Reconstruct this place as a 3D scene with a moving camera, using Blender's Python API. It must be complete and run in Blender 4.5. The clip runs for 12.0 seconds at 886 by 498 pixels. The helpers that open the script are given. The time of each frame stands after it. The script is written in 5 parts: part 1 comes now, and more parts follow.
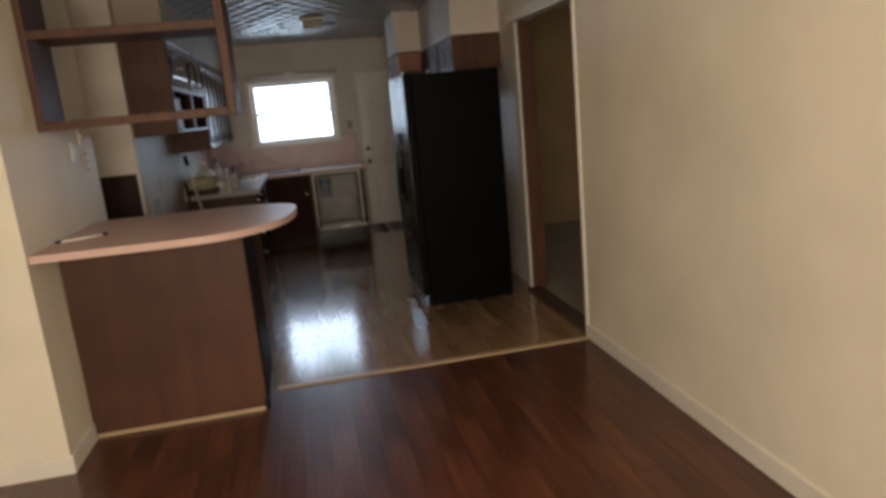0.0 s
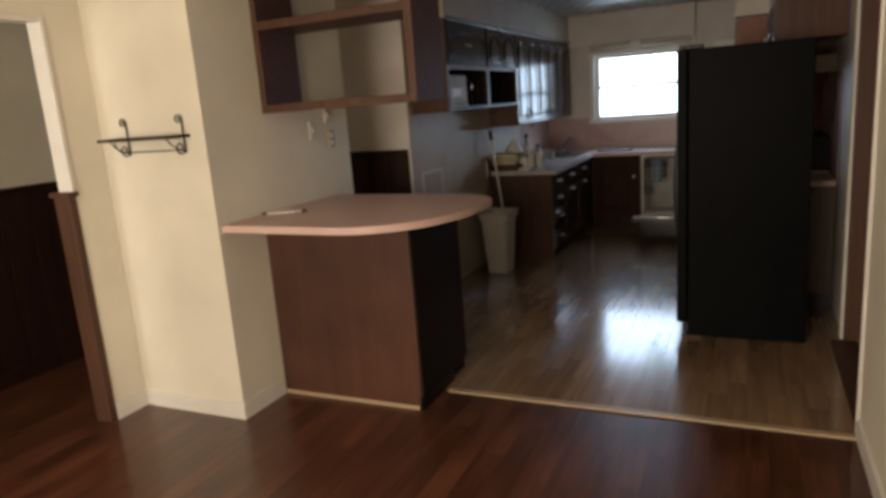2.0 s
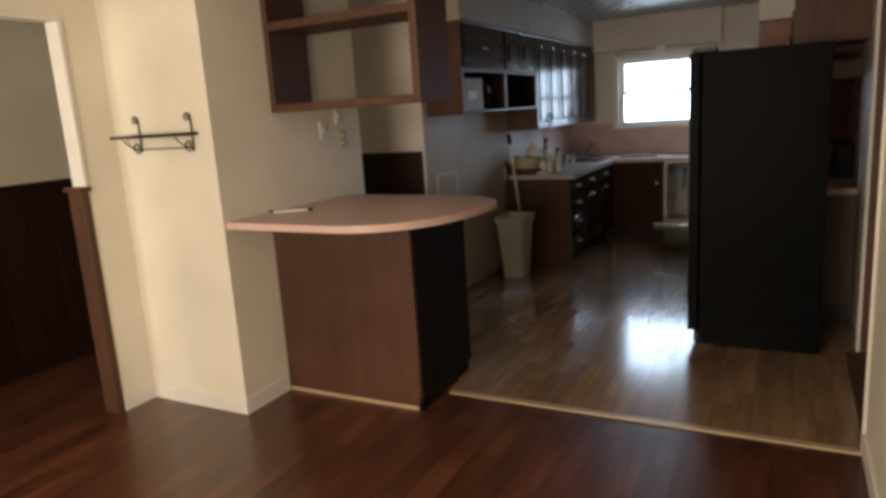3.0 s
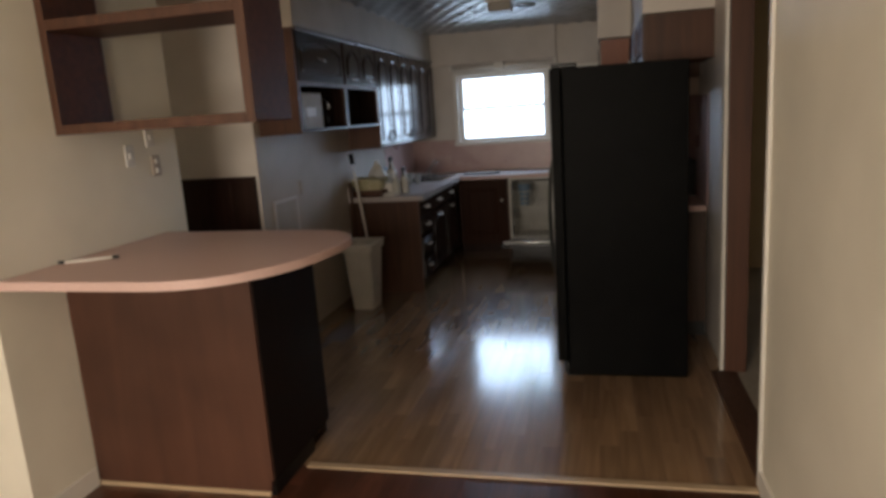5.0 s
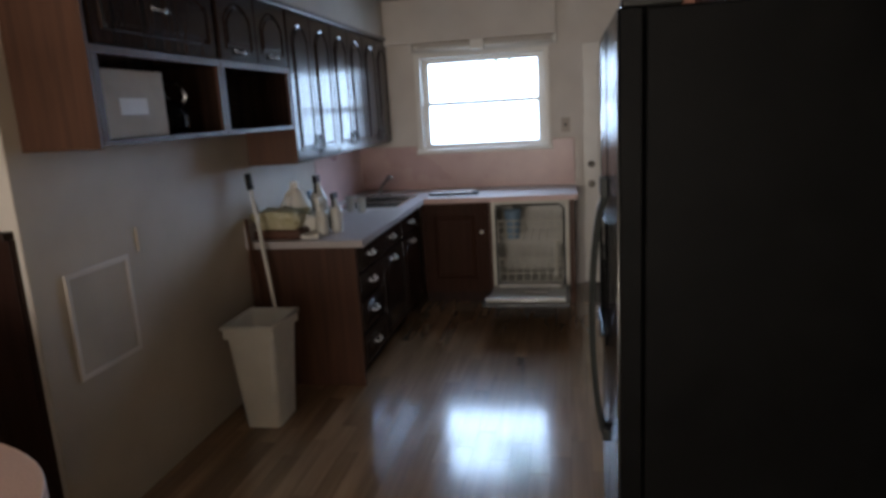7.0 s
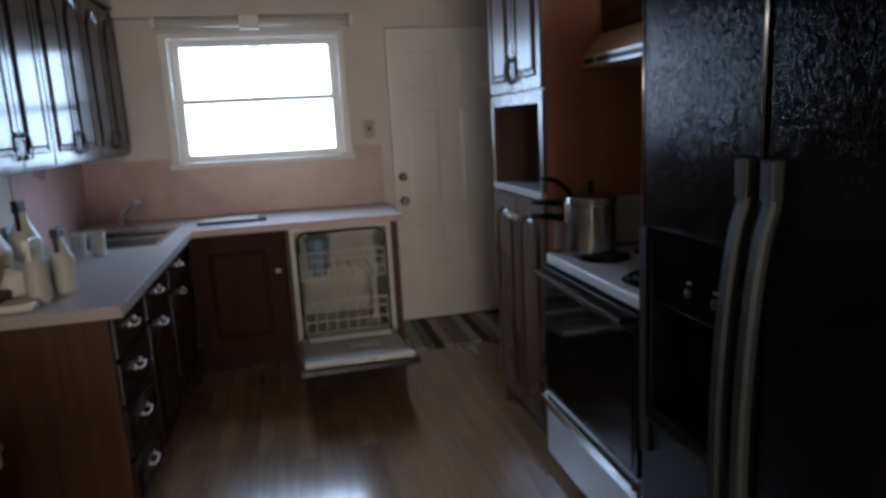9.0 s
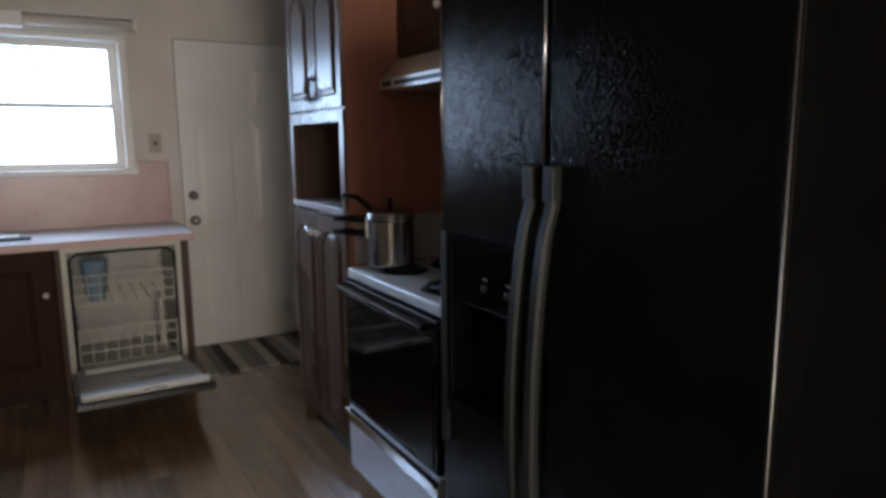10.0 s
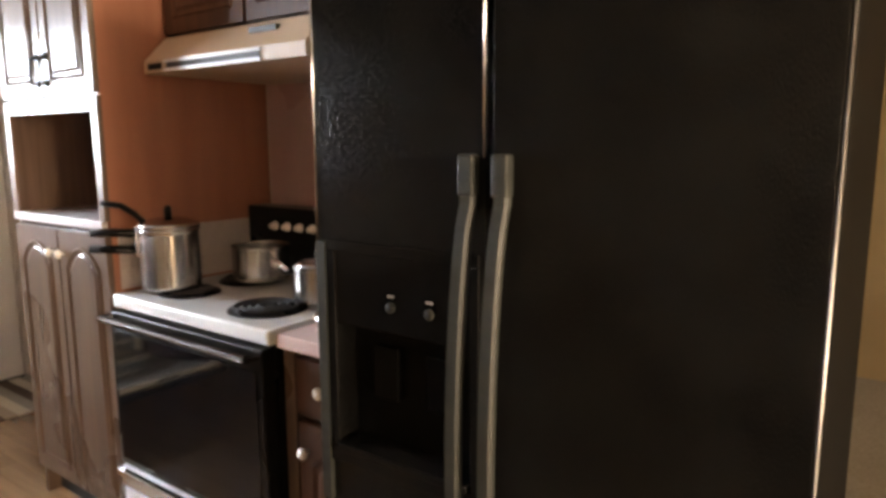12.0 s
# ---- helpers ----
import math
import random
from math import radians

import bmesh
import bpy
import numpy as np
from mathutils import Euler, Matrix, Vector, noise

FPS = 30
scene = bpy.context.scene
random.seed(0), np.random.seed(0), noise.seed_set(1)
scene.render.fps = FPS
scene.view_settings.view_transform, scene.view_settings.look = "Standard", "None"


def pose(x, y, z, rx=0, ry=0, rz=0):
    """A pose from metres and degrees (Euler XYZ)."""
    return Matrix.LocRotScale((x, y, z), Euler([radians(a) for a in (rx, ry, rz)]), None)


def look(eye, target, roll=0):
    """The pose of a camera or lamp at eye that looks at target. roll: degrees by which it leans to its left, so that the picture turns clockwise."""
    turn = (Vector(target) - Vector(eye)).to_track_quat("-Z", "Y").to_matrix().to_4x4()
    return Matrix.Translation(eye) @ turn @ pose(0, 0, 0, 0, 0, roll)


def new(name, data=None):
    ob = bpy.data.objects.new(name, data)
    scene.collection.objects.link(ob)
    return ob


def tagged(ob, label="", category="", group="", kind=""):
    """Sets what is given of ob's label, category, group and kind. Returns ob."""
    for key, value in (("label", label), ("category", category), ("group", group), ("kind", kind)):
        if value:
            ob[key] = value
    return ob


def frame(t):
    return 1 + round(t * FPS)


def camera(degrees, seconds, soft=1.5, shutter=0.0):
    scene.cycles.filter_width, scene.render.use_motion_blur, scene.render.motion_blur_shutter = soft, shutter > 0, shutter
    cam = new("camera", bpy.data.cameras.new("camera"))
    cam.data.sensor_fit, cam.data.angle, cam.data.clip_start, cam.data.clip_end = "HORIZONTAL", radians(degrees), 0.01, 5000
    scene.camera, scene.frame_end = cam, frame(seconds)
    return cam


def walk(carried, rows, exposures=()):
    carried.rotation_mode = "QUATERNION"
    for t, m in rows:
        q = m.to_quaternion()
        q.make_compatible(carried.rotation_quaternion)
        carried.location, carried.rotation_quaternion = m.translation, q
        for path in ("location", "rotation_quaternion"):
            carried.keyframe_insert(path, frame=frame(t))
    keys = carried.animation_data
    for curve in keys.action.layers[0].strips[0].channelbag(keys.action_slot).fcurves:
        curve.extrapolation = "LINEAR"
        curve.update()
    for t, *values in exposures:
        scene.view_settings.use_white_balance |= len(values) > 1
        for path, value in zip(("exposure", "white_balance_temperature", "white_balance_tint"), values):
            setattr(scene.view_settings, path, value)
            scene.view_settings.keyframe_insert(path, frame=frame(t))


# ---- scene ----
cam = camera(67, 12.0, soft=3.5)
PATH = [
    (0, (-1.647, -3.968, 1.581), (-1.284, -2.047, 1.160), -5.3),
    (0.5, (-1.214, -3.788, 1.585), (-1.319, -1.824, 1.222), -3.4),
    (1, (-0.854, -3.669, 1.615), (-1.299, -1.755, 1.243), -2.4),
    (1.5, (-0.681, -3.458, 1.590), (-1.252, -1.584, 1.189), -6.6),
    (2, (-0.454, -3.290, 1.602), (-1.283, -1.519, 1.182), -4.3),
    (2.5, (-0.310, -3.244, 1.593), (-1.220, -1.509, 1.189), -3.8),
    (2.7, (-0.295, -3.249, 1.583), (-1.226, -1.525, 1.179), -3.7),
    (4.3, (-0.457, -2.986, 1.542), (-1.168, -1.152, 1.184), -2.3),
    (4.5, (-0.441, -3.011, 1.568), (-1.116, -1.167, 1.184), -2.0),
    (5, (-0.611, -2.765, 1.604), (-1.068, -0.858, 1.214), -3.8),
    (5.5, (-0.646, -2.212, 1.584), (-1.202, -0.316, 1.278), -3.5),
    (6, (-0.809, -1.714, 1.560), (-1.246, 0.203, 1.194), 0.9),
    (6.5, (-0.875, -1.160, 1.575), (-1.243, 0.774, 1.221), -2.7),
    (7, (-0.990, -0.556, 1.612), (-1.362, 1.367, 1.205), -3.3),
    (7.5, (-1.141, 0.011, 1.561), (-1.435, 1.965, 1.254), -4.4),
    (7.7, (-1.231, 0.166, 1.590), (-1.411, 2.139, 1.320), -1.6),
    (9.3, (-1.613, 0.723, 1.449), (-1.079, 2.608, 1.050), -4.5),
    (9.5, (-1.639, 0.676, 1.458), (-1.000, 2.534, 1.084), -4.5),
    (10, (-1.614, 0.658, 1.423), (-0.622, 2.365, 1.105), -0.5),
    (10.5, (-1.589, 0.673, 1.434), (-0.595, 2.374, 1.091), 0.0),
    (11, (-1.610, 0.712, 1.403), (-0.537, 2.359, 1.034), 0.5),
    (11.5, (-1.669, 0.882, 1.431), (-0.300, 2.320, 1.192), -1.9),
    (12, (-1.702, 1.059, 1.393), (-0.099, 2.215, 1.087), -0.2),
]
EXPOSURES = [(0, -0.52, 6350, 10), (1.5, -0.46, 6150, 10), (2.5, -0.2, 6300, 10), (4.5, -0.32, 6050, 10), (5.5, -0.08, 5900, 10), (6.5, 0.12, 5650, 10), (7.0, 0.24, 5600, 10), (7.5, 0.1, 5800, 10), (9.5, 0.3, 5550, 10), (10.0, 0.58, 5600, 10), (10.5, 1.36, 6050, 12), (11.0, 1.8, 6800, 14), (11.5, 2.32, 7350, 16), (12.0, 2.92, 7600, 16)]
walk(cam, [(t, look(eye, target, roll)) for t, eye, target, roll in PATH], EXPOSURES)

# ---- world, daylight ----
world = bpy.data.worlds.new("sky")
scene.world = world
world.use_nodes = True
wn = world.node_tree.nodes
sky = wn.new("ShaderNodeTexSky")
sky.sky_type, sky.sun_disc = "NISHITA", False
sky.sun_elevation, sky.sun_rotation = radians(50), radians(150)
wn["Background"].inputs["Strength"].default_value = 0.12
world.node_tree.links.new(sky.outputs[0], wn["Background"].inputs["Color"])


def lamp(name, kind, m, energy, color, **kw):
    data = bpy.data.lights.new(name, kind)
    data.energy, data.color = energy, color
    if kind == "AREA":
        data.shape, data.size, data.size_y = "RECTANGLE", kw["w"], kw["h"]
    if kind == "SUN":
        data.angle = radians(0.5)
    ob = new(name, data)
    ob.matrix_world = m
    return ob


lamp("sun", "SUN", look((-6, -5, 9), (0, 0, 0)), 3.0, (1, 0.94, 0.86))
lamp("kitchen_daylight", "AREA", look((-1.70, 6.60, 2.25), (-1.70, 0, 0.48)), 250, (0.66, 0.81, 1.0), w=3.4, h=2.3)
lamp("dining_daylight", "AREA", look((-1.9, -4.92, 1.5), (-1.9, 0, 1.35)), 134, (1.0, 0.83, 0.64), w=1.9, h=1.3)
lamp("den_daylight", "AREA", look((-4.34, -4.90, 1.5), (-4.34, 0, 1.5)), 52, (1.0, 0.90, 0.76), w=0.8, h=1.1)
# added fill at an unseen opening, brightens the side room's tan wall
lamp("side_room_fill", "AREA", look((2.3, 3.86, 1.5), (2.7, 0.5, 0.9)), 2.8, (1.0, 0.86, 0.66), w=0.7, h=1.1)


# ---- materials ----
def surf(name, c1, c2, scale=(4, 4, 4), rough=0.5, metal=0.0, bump=0.1, fine=120, rand=0.0, coat=0.0, dist=0.0, rvar=0.12, spec=0.5, contrast=(0.3, 0.7), stain=0.15, stretch=None, coatr=0.10):
    m = bpy.data.materials.new(name)
    m.use_nodes = True
    n, link = m.node_tree.nodes, m.node_tree.links.new
    b = n["Principled BSDF"]
    tc, mp = n.new("ShaderNodeTexCoord"), n.new("ShaderNodeMapping")
    mp.inputs["Scale"].default_value = scale
    link(tc.outputs["Object"], mp.inputs["Vector"])
    vec = mp.outputs[0]
    info = n.new("ShaderNodeObjectInfo")
    if rand:
        add = n.new("ShaderNodeVectorMath")
        mul = n.new("ShaderNodeMath")
        mul.operation, mul.inputs[1].default_value = "MULTIPLY", 37.0
        link(info.outputs["Random"], mul.inputs[0])
        link(vec, add.inputs[0])
        link(mul.outputs[0], add.inputs[1])
        vec = add.outputs[0]
    t1 = n.new("ShaderNodeTexNoise")
    t1.inputs["Scale"].default_value, t1.inputs["Detail"].default_value, t1.inputs["Distortion"].default_value = 1.0, 6, dist
    link(vec, t1.inputs["Vector"])
    ramp = n.new("ShaderNodeValToRGB")
    ramp.color_ramp.elements[0].position, ramp.color_ramp.elements[1].position = contrast
    ramp.color_ramp.elements[0].color, ramp.color_ramp.elements[1].color = (*c1, 1), (*c2, 1)
    link(t1.outputs["Fac"], ramp.inputs["Fac"])
    # large blotches of wear
    t2 = n.new("ShaderNodeTexNoise")
    t2.inputs["Scale"].default_value, t2.inputs["Detail"].default_value = 1.7, 3
    link(tc.outputs["Object"], t2.inputs["Vector"])
    mr = n.new("ShaderNodeMapRange")
    mr.inputs["From Min"].default_value, mr.inputs["From Max"].default_value = 0.3, 0.7
    mr.inputs["To Min"].default_value, mr.inputs["To Max"].default_value = 1 - stain, 1 + stain * 0.4
    link(t2.outputs["Fac"], mr.inputs["Value"])
    fac = mr.outputs[0]
    if rand:
        rr = n.new("ShaderNodeMapRange")
        rr.inputs["To Min"].default_value, rr.inputs["To Max"].default_value = 1 - rand, 1 + rand
        link(info.outputs["Random"], rr.inputs["Value"])
        mm = n.new("ShaderNodeMath")
        mm.operation = "MULTIPLY"
        link(fac, mm.inputs[0])
        link(rr.outputs[0], mm.inputs[1])
        fac = mm.outputs[0]
    mix = n.new("ShaderNodeVectorMath")
    mix.operation = "SCALE"
    link(ramp.outputs["Color"], mix.inputs[0])
    link(fac, mix.inputs["Scale"])
    link(mix.outputs[0], b.inputs["Base Color"])
    # gloss that varies a little
    rg = n.new("ShaderNodeMapRange")
    rg.inputs["To Min"].default_value, rg.inputs["To Max"].default_value = max(0.02, rough - rvar * rough), rough + rvar * rough
    link(t2.outputs["Fac"], rg.inputs["Value"])
    link(rg.outputs[0], b.inputs["Roughness"])
    b.inputs["Metallic"].default_value = metal
    b.inputs["Specular IOR Level"].default_value = spec
    b.inputs["Coat Weight"].default_value = coat
    b.inputs["Coat Roughness"].default_value = coatr
    if bump:
        t3, bp = n.new("ShaderNodeTexNoise"), n.new("ShaderNodeBump")
        t3.inputs["Scale"].default_value, t3.inputs["Detail"].default_value = fine, 3
        if stretch:
            mp3 = n.new("ShaderNodeMapping")
            mp3.inputs["Scale"].default_value = stretch
            link(tc.outputs["Object"], mp3.inputs["Vector"])
            link(mp3.outputs[0], t3.inputs["Vector"])
            t3.inputs["Detail"].default_value = 0.6
        else:
            link(tc.outputs["Object"], t3.inputs["Vector"])
        bp.inputs["Strength"].default_value, bp.inputs["Distance"].default_value = bump, 0.002
        link(t3.outputs["Fac"], bp.inputs["Height"])
        link(bp.outputs[0], b.inputs["Normal"])
    return m


CREAM = surf("cream_wall_paint", (0.77, 0.715, 0.59), (0.82, 0.765, 0.64), (3, 3, 3), 0.55, bump=0.5, fine=110, stain=0.09)
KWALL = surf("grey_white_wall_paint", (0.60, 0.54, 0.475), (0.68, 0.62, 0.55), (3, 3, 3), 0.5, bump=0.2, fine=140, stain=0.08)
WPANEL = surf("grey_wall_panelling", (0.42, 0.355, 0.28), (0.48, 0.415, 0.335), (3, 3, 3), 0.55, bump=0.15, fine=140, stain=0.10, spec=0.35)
TAN = surf("tan_wall_paint", (0.55, 0.42, 0.24), (0.62, 0.48, 0.28), (3, 3, 3), 0.6, bump=0.2, stain=0.08)
WHITE = surf("white_gloss_paint", (0.76, 0.72, 0.65), (0.82, 0.78, 0.71), (6, 6, 6), 0.35, bump=0.06, fine=90, stain=0.06)
CARTON = surf("beige_carton_board", (0.42, 0.36, 0.29), (0.50, 0.43, 0.35), (9, 9, 9), 0.7, bump=0.1, fine=90, stain=0.14, spec=0.2)
TRIM = surf("dull_metal_trim", (0.26, 0.26, 0.25), (0.34, 0.34, 0.33), (4, 4, 90), rough=0.38, metal=1.0, bump=0.05)
PLASTIC = surf("off_white_plastic", (0.66, 0.63, 0.57), (0.74, 0.71, 0.65), (8, 8, 8), 0.42, bump=0.05, stain=0.1)
PINKLAM = surf("pink_speckled_laminate", (0.60, 0.41, 0.36), (0.69, 0.49, 0.43), (260, 260, 260), 0.42, bump=0.05, fine=400, stain=0.06, contrast=(0.4, 0.6))
GREYLAM = surf("pale_speckled_laminate", (0.41, 0.37, 0.36), (0.52, 0.47, 0.46), (260, 260, 260), 0.3, bump=0.05, fine=400, stain=0.08, contrast=(0.4, 0.6))
WOODX = dict(rough=0.5, spec=0.35, bump=0.15, fine=60, dist=0.6, contrast=(0.25, 0.75))
OAKRED = surf("red_brown_veneer", (0.055, 0.024, 0.013), (0.105, 0.046, 0.025), (30, 30, 1.4), **WOODX)
OAKPANEL = surf("brown_plywood_panel", (0.072, 0.030, 0.017), (0.104, 0.044, 0.026), (9, 9, 0.8), stain=0.35, **WOODX)
SHELFW = surf("walnut_stained_shelf_wood", (0.052, 0.020, 0.012), (0.105, 0.040, 0.022), (1.6, 30, 30), **WOODX)
ORANGE = surf("orange_brown_panel", (0.29, 0.115, 0.070), (0.36, 0.15, 0.092), (12, 12, 1.2), rough=0.5, bump=0.08, fine=60, dist=0.4)
DARKCAB = surf("dark_varnished_cabinet_wood", (0.014, 0.008, 0.006), (0.034, 0.019, 0.014), (34, 34, 1.6), rough=0.17, bump=0.02, fine=50, dist=0.6, spec=0.20)
MIDCAB = surf("weathered_brown_cabinet_wood", (0.072, 0.044, 0.031), (0.125, 0.079, 0.055), (34, 34, 1.6), rough=0.28, bump=0.10, fine=50, dist=0.6)
WAINS = surf("dark_wainscot_wood", (0.018, 0.0075, 0.005), (0.040, 0.0165, 0.0105), (24, 24, 1.2), rough=0.5, bump=0.15, fine=60, dist=0.5, spec=0.2)
JAMB = surf("unpainted_jamb_wood", (0.075, 0.031, 0.016), (0.12, 0.050, 0.026), (30, 30, 1.3), rough=0.5, bump=0.1, fine=60, dist=0.5)
DFLOOR = surf("dark_cherry_floor_planks", (0.060, 0.020, 0.010), (0.125, 0.045, 0.022), (26, 1.3, 26), rough=0.30, bump=0.05, fine=45, rand=0.18, dist=0.9, coat=0.2, stain=0.42, rvar=0.35)
KFLOOR = surf("light_oak_laminate_planks", (0.215, 0.130, 0.070), (0.325, 0.203, 0.113), (22, 1.2, 22), rough=0.17, bump=0.03, fine=14, rand=0.17, dist=0.7, coat=0.8, coatr=0.115)
GAP = surf("dark_joint", (0.03, 0.015, 0.01), (0.05, 0.025, 0.015), rough=0.7, bump=0)
STRIP = surf("pale_threshold_wood", (0.42, 0.30, 0.18), (0.52, 0.39, 0.25), (1.5, 30, 30), rough=0.35, bump=0.05)
CARPET = surf("beige_carpet", (0.30, 0.26, 0.20), (0.40, 0.35, 0.28), (60, 60, 60), rough=0.95, bump=0.8, fine=220)
TIN = surf("silvery_pressed_tin", (0.36, 0.355, 0.355), (0.47, 0.465, 0.46), (5, 5, 5), rough=0.30, metal=0.6, spec=0.5, bump=0.1, fine=60)
CEIL = surf("white_ceiling_paint", (0.70, 0.68, 0.64), (0.76, 0.74, 0.70), (3, 3, 3), 0.7, bump=0.4, fine=80)
BLACKTEX = surf("black_textured_enamel", (0.0022, 0.0022, 0.0022), (0.0045, 0.0045, 0.0043), (8, 8, 8), rough=0.42, bump=0.4, spec=0.05, fine=330, stain=0.2)
DOORBLK = surf("black_textured_door_enamel", (0.0045, 0.0045, 0.0045), (0.008, 0.008, 0.0075), (8, 8, 8), rough=0.12, bump=0.42, fine=280, stain=0.2, spec=0.09, stretch=(1.6, 1.6, 0.6))
BLACK = surf("black_plastic", (0.0055, 0.0055, 0.0055), (0.009, 0.009, 0.009), (8, 8, 8), rough=0.28, bump=0.03, spec=0.22)
BGLASS = surf("black_oven_glass", (0.004, 0.004, 0.005), (0.007, 0.007, 0.008), (8, 8, 8), rough=0.06, bump=0, spec=0.22)
GREYH = surf("grey_handle_plastic", (0.018, 0.020, 0.018), (0.026, 0.028, 0.025), (8, 8, 40), rough=0.45, bump=0.05, spec=0.22)
CHROME = surf("chrome", (0.72, 0.72, 0.72), (0.80, 0.80, 0.80), (6, 6, 6), rough=0.16, metal=1.0, bump=0)
STEEL = surf("brushed_steel", (0.52, 0.51, 0.50), (0.62, 0.61, 0.60), (4, 4, 90), rough=0.24, metal=1.0, bump=0.05)
DARKSTEEL = surf("dark_anodised_metal", (0.10, 0.10, 0.10), (0.15, 0.15, 0.15), (6, 6, 6), rough=0.22, metal=1.0, bump=0)
ENAMEL = surf("white_stove_enamel", (0.72, 0.71, 0.69), (0.80, 0.79, 0.77), (6, 6, 6), rough=0.22, bump=0.02, stain=0.08)
LILAC = surf("pale_drawer_enamel", (0.62, 0.60, 0.64), (0.70, 0.68, 0.72), (6, 6, 6), rough=0.3, bump=0.02)
ALMOND = surf("almond_hood_enamel", (0.50, 0.37, 0.25), (0.56, 0.42, 0.29), (6, 6, 6), rough=0.42, bump=0.03)
PINKTILE = surf("pink_wall_tile", (0.50, 0.33, 0.30), (0.58, 0.39, 0.355), (5, 5, 5), rough=0.28, bump=0.04, fine=20, stain=0.1)
TUB = surf("grey_white_tub_plastic", (0.52, 0.50, 0.45), (0.62, 0.60, 0.54), (6, 6, 6), rough=0.35, bump=0.05, stain=0.25)
WIRE = surf("cream_coated_wire", (0.62, 0.59, 0.50), (0.70, 0.67, 0.58), (9, 9, 9), rough=0.4, bump=0)
IRON = surf("black_wrought_iron", (0.012, 0.012, 0.013), (0.022, 0.022, 0.024), (20, 20, 20), rough=0.5, bump=0.2)
BLUE = surf("pale_blue_plastic", (0.18, 0.27, 0.38), (0.26, 0.36, 0.46), rough=0.4, bump=0)
YELLOW = surf("yellowed_paper_pack", (0.34, 0.31, 0.17), (0.50, 0.46, 0.31), (26, 26, 26), rough=0.6, bump=0.3)
RUBBER = surf("dark_vent_grey", (0.03, 0.03, 0.03), (0.05, 0.05, 0.05), rough=0.6, bump=0.1)
BRASS = surf("aged_pewter", (0.22, 0.20, 0.17), (0.30, 0.27, 0.23), rough=0.35, metal=1.0, bump=0.05)
SHADEG = surf("frosted_lamp_glass", (0.34, 0.31, 0.27), (0.42, 0.39, 0.34), rough=0.6, spec=0.3, bump=0)
# bar end panel: near black, much darker than the brown front panel
BARSIDE = surf("near_black_end_panel", (0.007, 0.004, 0.003), (0.014, 0.008, 0.006), (24, 24, 1.2), rough=0.55, bump=0.1, fine=60, dist=0.5, spec=0.15)
DARKOAK = surf("dark_oak_stain", (0.034, 0.014, 0.008), (0.062, 0.026, 0.015), (30, 30, 1.4), rough=0.6, spec=0.12, bump=0.15, fine=60, dist=0.6, contrast=(0.25, 0.75))
BEIGE = surf("beige_switch_plastic", (0.40, 0.33, 0.26), (0.46, 0.38, 0.30), (9, 9, 9), rough=0.45, bump=0)
DISPBLK = surf("gloss_black_dispenser_plastic", (0.004, 0.004, 0.004), (0.007, 0.007, 0.007), (8, 8, 8), rough=0.16, bump=0.02, spec=0.07)
BARK = surf("tree_bark", (0.06, 0.045, 0.03), (0.12, 0.09, 0.065), (20, 20, 6), rough=0.9, bump=0.6, fine=60)
GRASS = surf("lawn", (0.06, 0.11, 0.03), (0.12, 0.19, 0.05), (12, 12, 12), rough=0.9, bump=0.6, fine=40)
RUGS = [surf("rug_yarn_" + n, a, b, (90, 90, 90), rough=0.95, bump=0.7, fine=200) for n, a, b in (
    ("cream", (0.46, 0.41, 0.34), (0.56, 0.50, 0.42)), ("brown", (0.06, 0.04, 0.032), (0.10, 0.066, 0.05)),
    ("grey", (0.20, 0.19, 0.17), (0.28, 0.265, 0.24)), ("taupe", (0.28, 0.23, 0.18), (0.36, 0.30, 0.24)))]
LEAF = bpy.data.materials.new("backlit_leaf")
LEAF.use_nodes = True
ln, ll = LEAF.node_tree.nodes, LEAF.node_tree.links.new
lt, lm, lo = ln.new("ShaderNodeBsdfTranslucent"), ln.new("ShaderNodeMixShader"), ln.new("ShaderNodeNewGeometry")
lr = ln.new("ShaderNodeValToRGB")
lr.color_ramp.elements[0].color, lr.color_ramp.elements[1].color = (0.09, 0.18, 0.06, 1), (0.19, 0.32, 0.11, 1)
ll(lo.outputs["Random Per Island"], lr.inputs["Fac"])
ll(lr.outputs["Color"], lt.inputs["Color"])
ll(lr.outputs["Color"], ln["Principled BSDF"].inputs["Base Color"])
ln["Principled BSDF"].inputs["Roughness"].default_value = 0.5
ll(ln["Principled BSDF"].outputs[0], lm.inputs[1])
ll(lt.outputs[0], lm.inputs[2])
lm.inputs["Fac"].default_value = 0.6
ll(lm.outputs[0], ln["Material Output"].inputs["Surface"])
GLASS = bpy.data.materials.new("window_glass")
GLASS.use_nodes = True
gb = GLASS.node_tree.nodes["Principled BSDF"]
gb.inputs["Transmission Weight"].default_value, gb.inputs["Roughness"].default_value, gb.inputs["IOR"].default_value = 1.0, 0.0, 1.02


# ---- mesh helpers ----
OFFSET = {}


def box(bm, x0, x1, y0, y1, z0, z1, bev=0.0):
    v = [bm.verts.new((x, y, z)) for x in (x0, x1) for y in (y0, y1) for z in (z0, z1)]
    f = [bm.faces.new([v[i] for i in q]) for q in ((0, 1, 3, 2), (4, 6, 7, 5), (0, 4, 5, 1), (2, 3, 7, 6), (0, 2, 6, 4), (1, 5, 7, 3))]
    if bev:
        edges = list({e for q in f for e in q.edges})
        bmesh.ops.bevel(bm, geom=edges, offset=bev, segments=2, affect="EDGES", profile=0.5)
    return bm


def boxes(*rows, bev=0.0):
    bm = bmesh.new()
    for r in rows:
        box(bm, *r, bev=bev)
    return bm


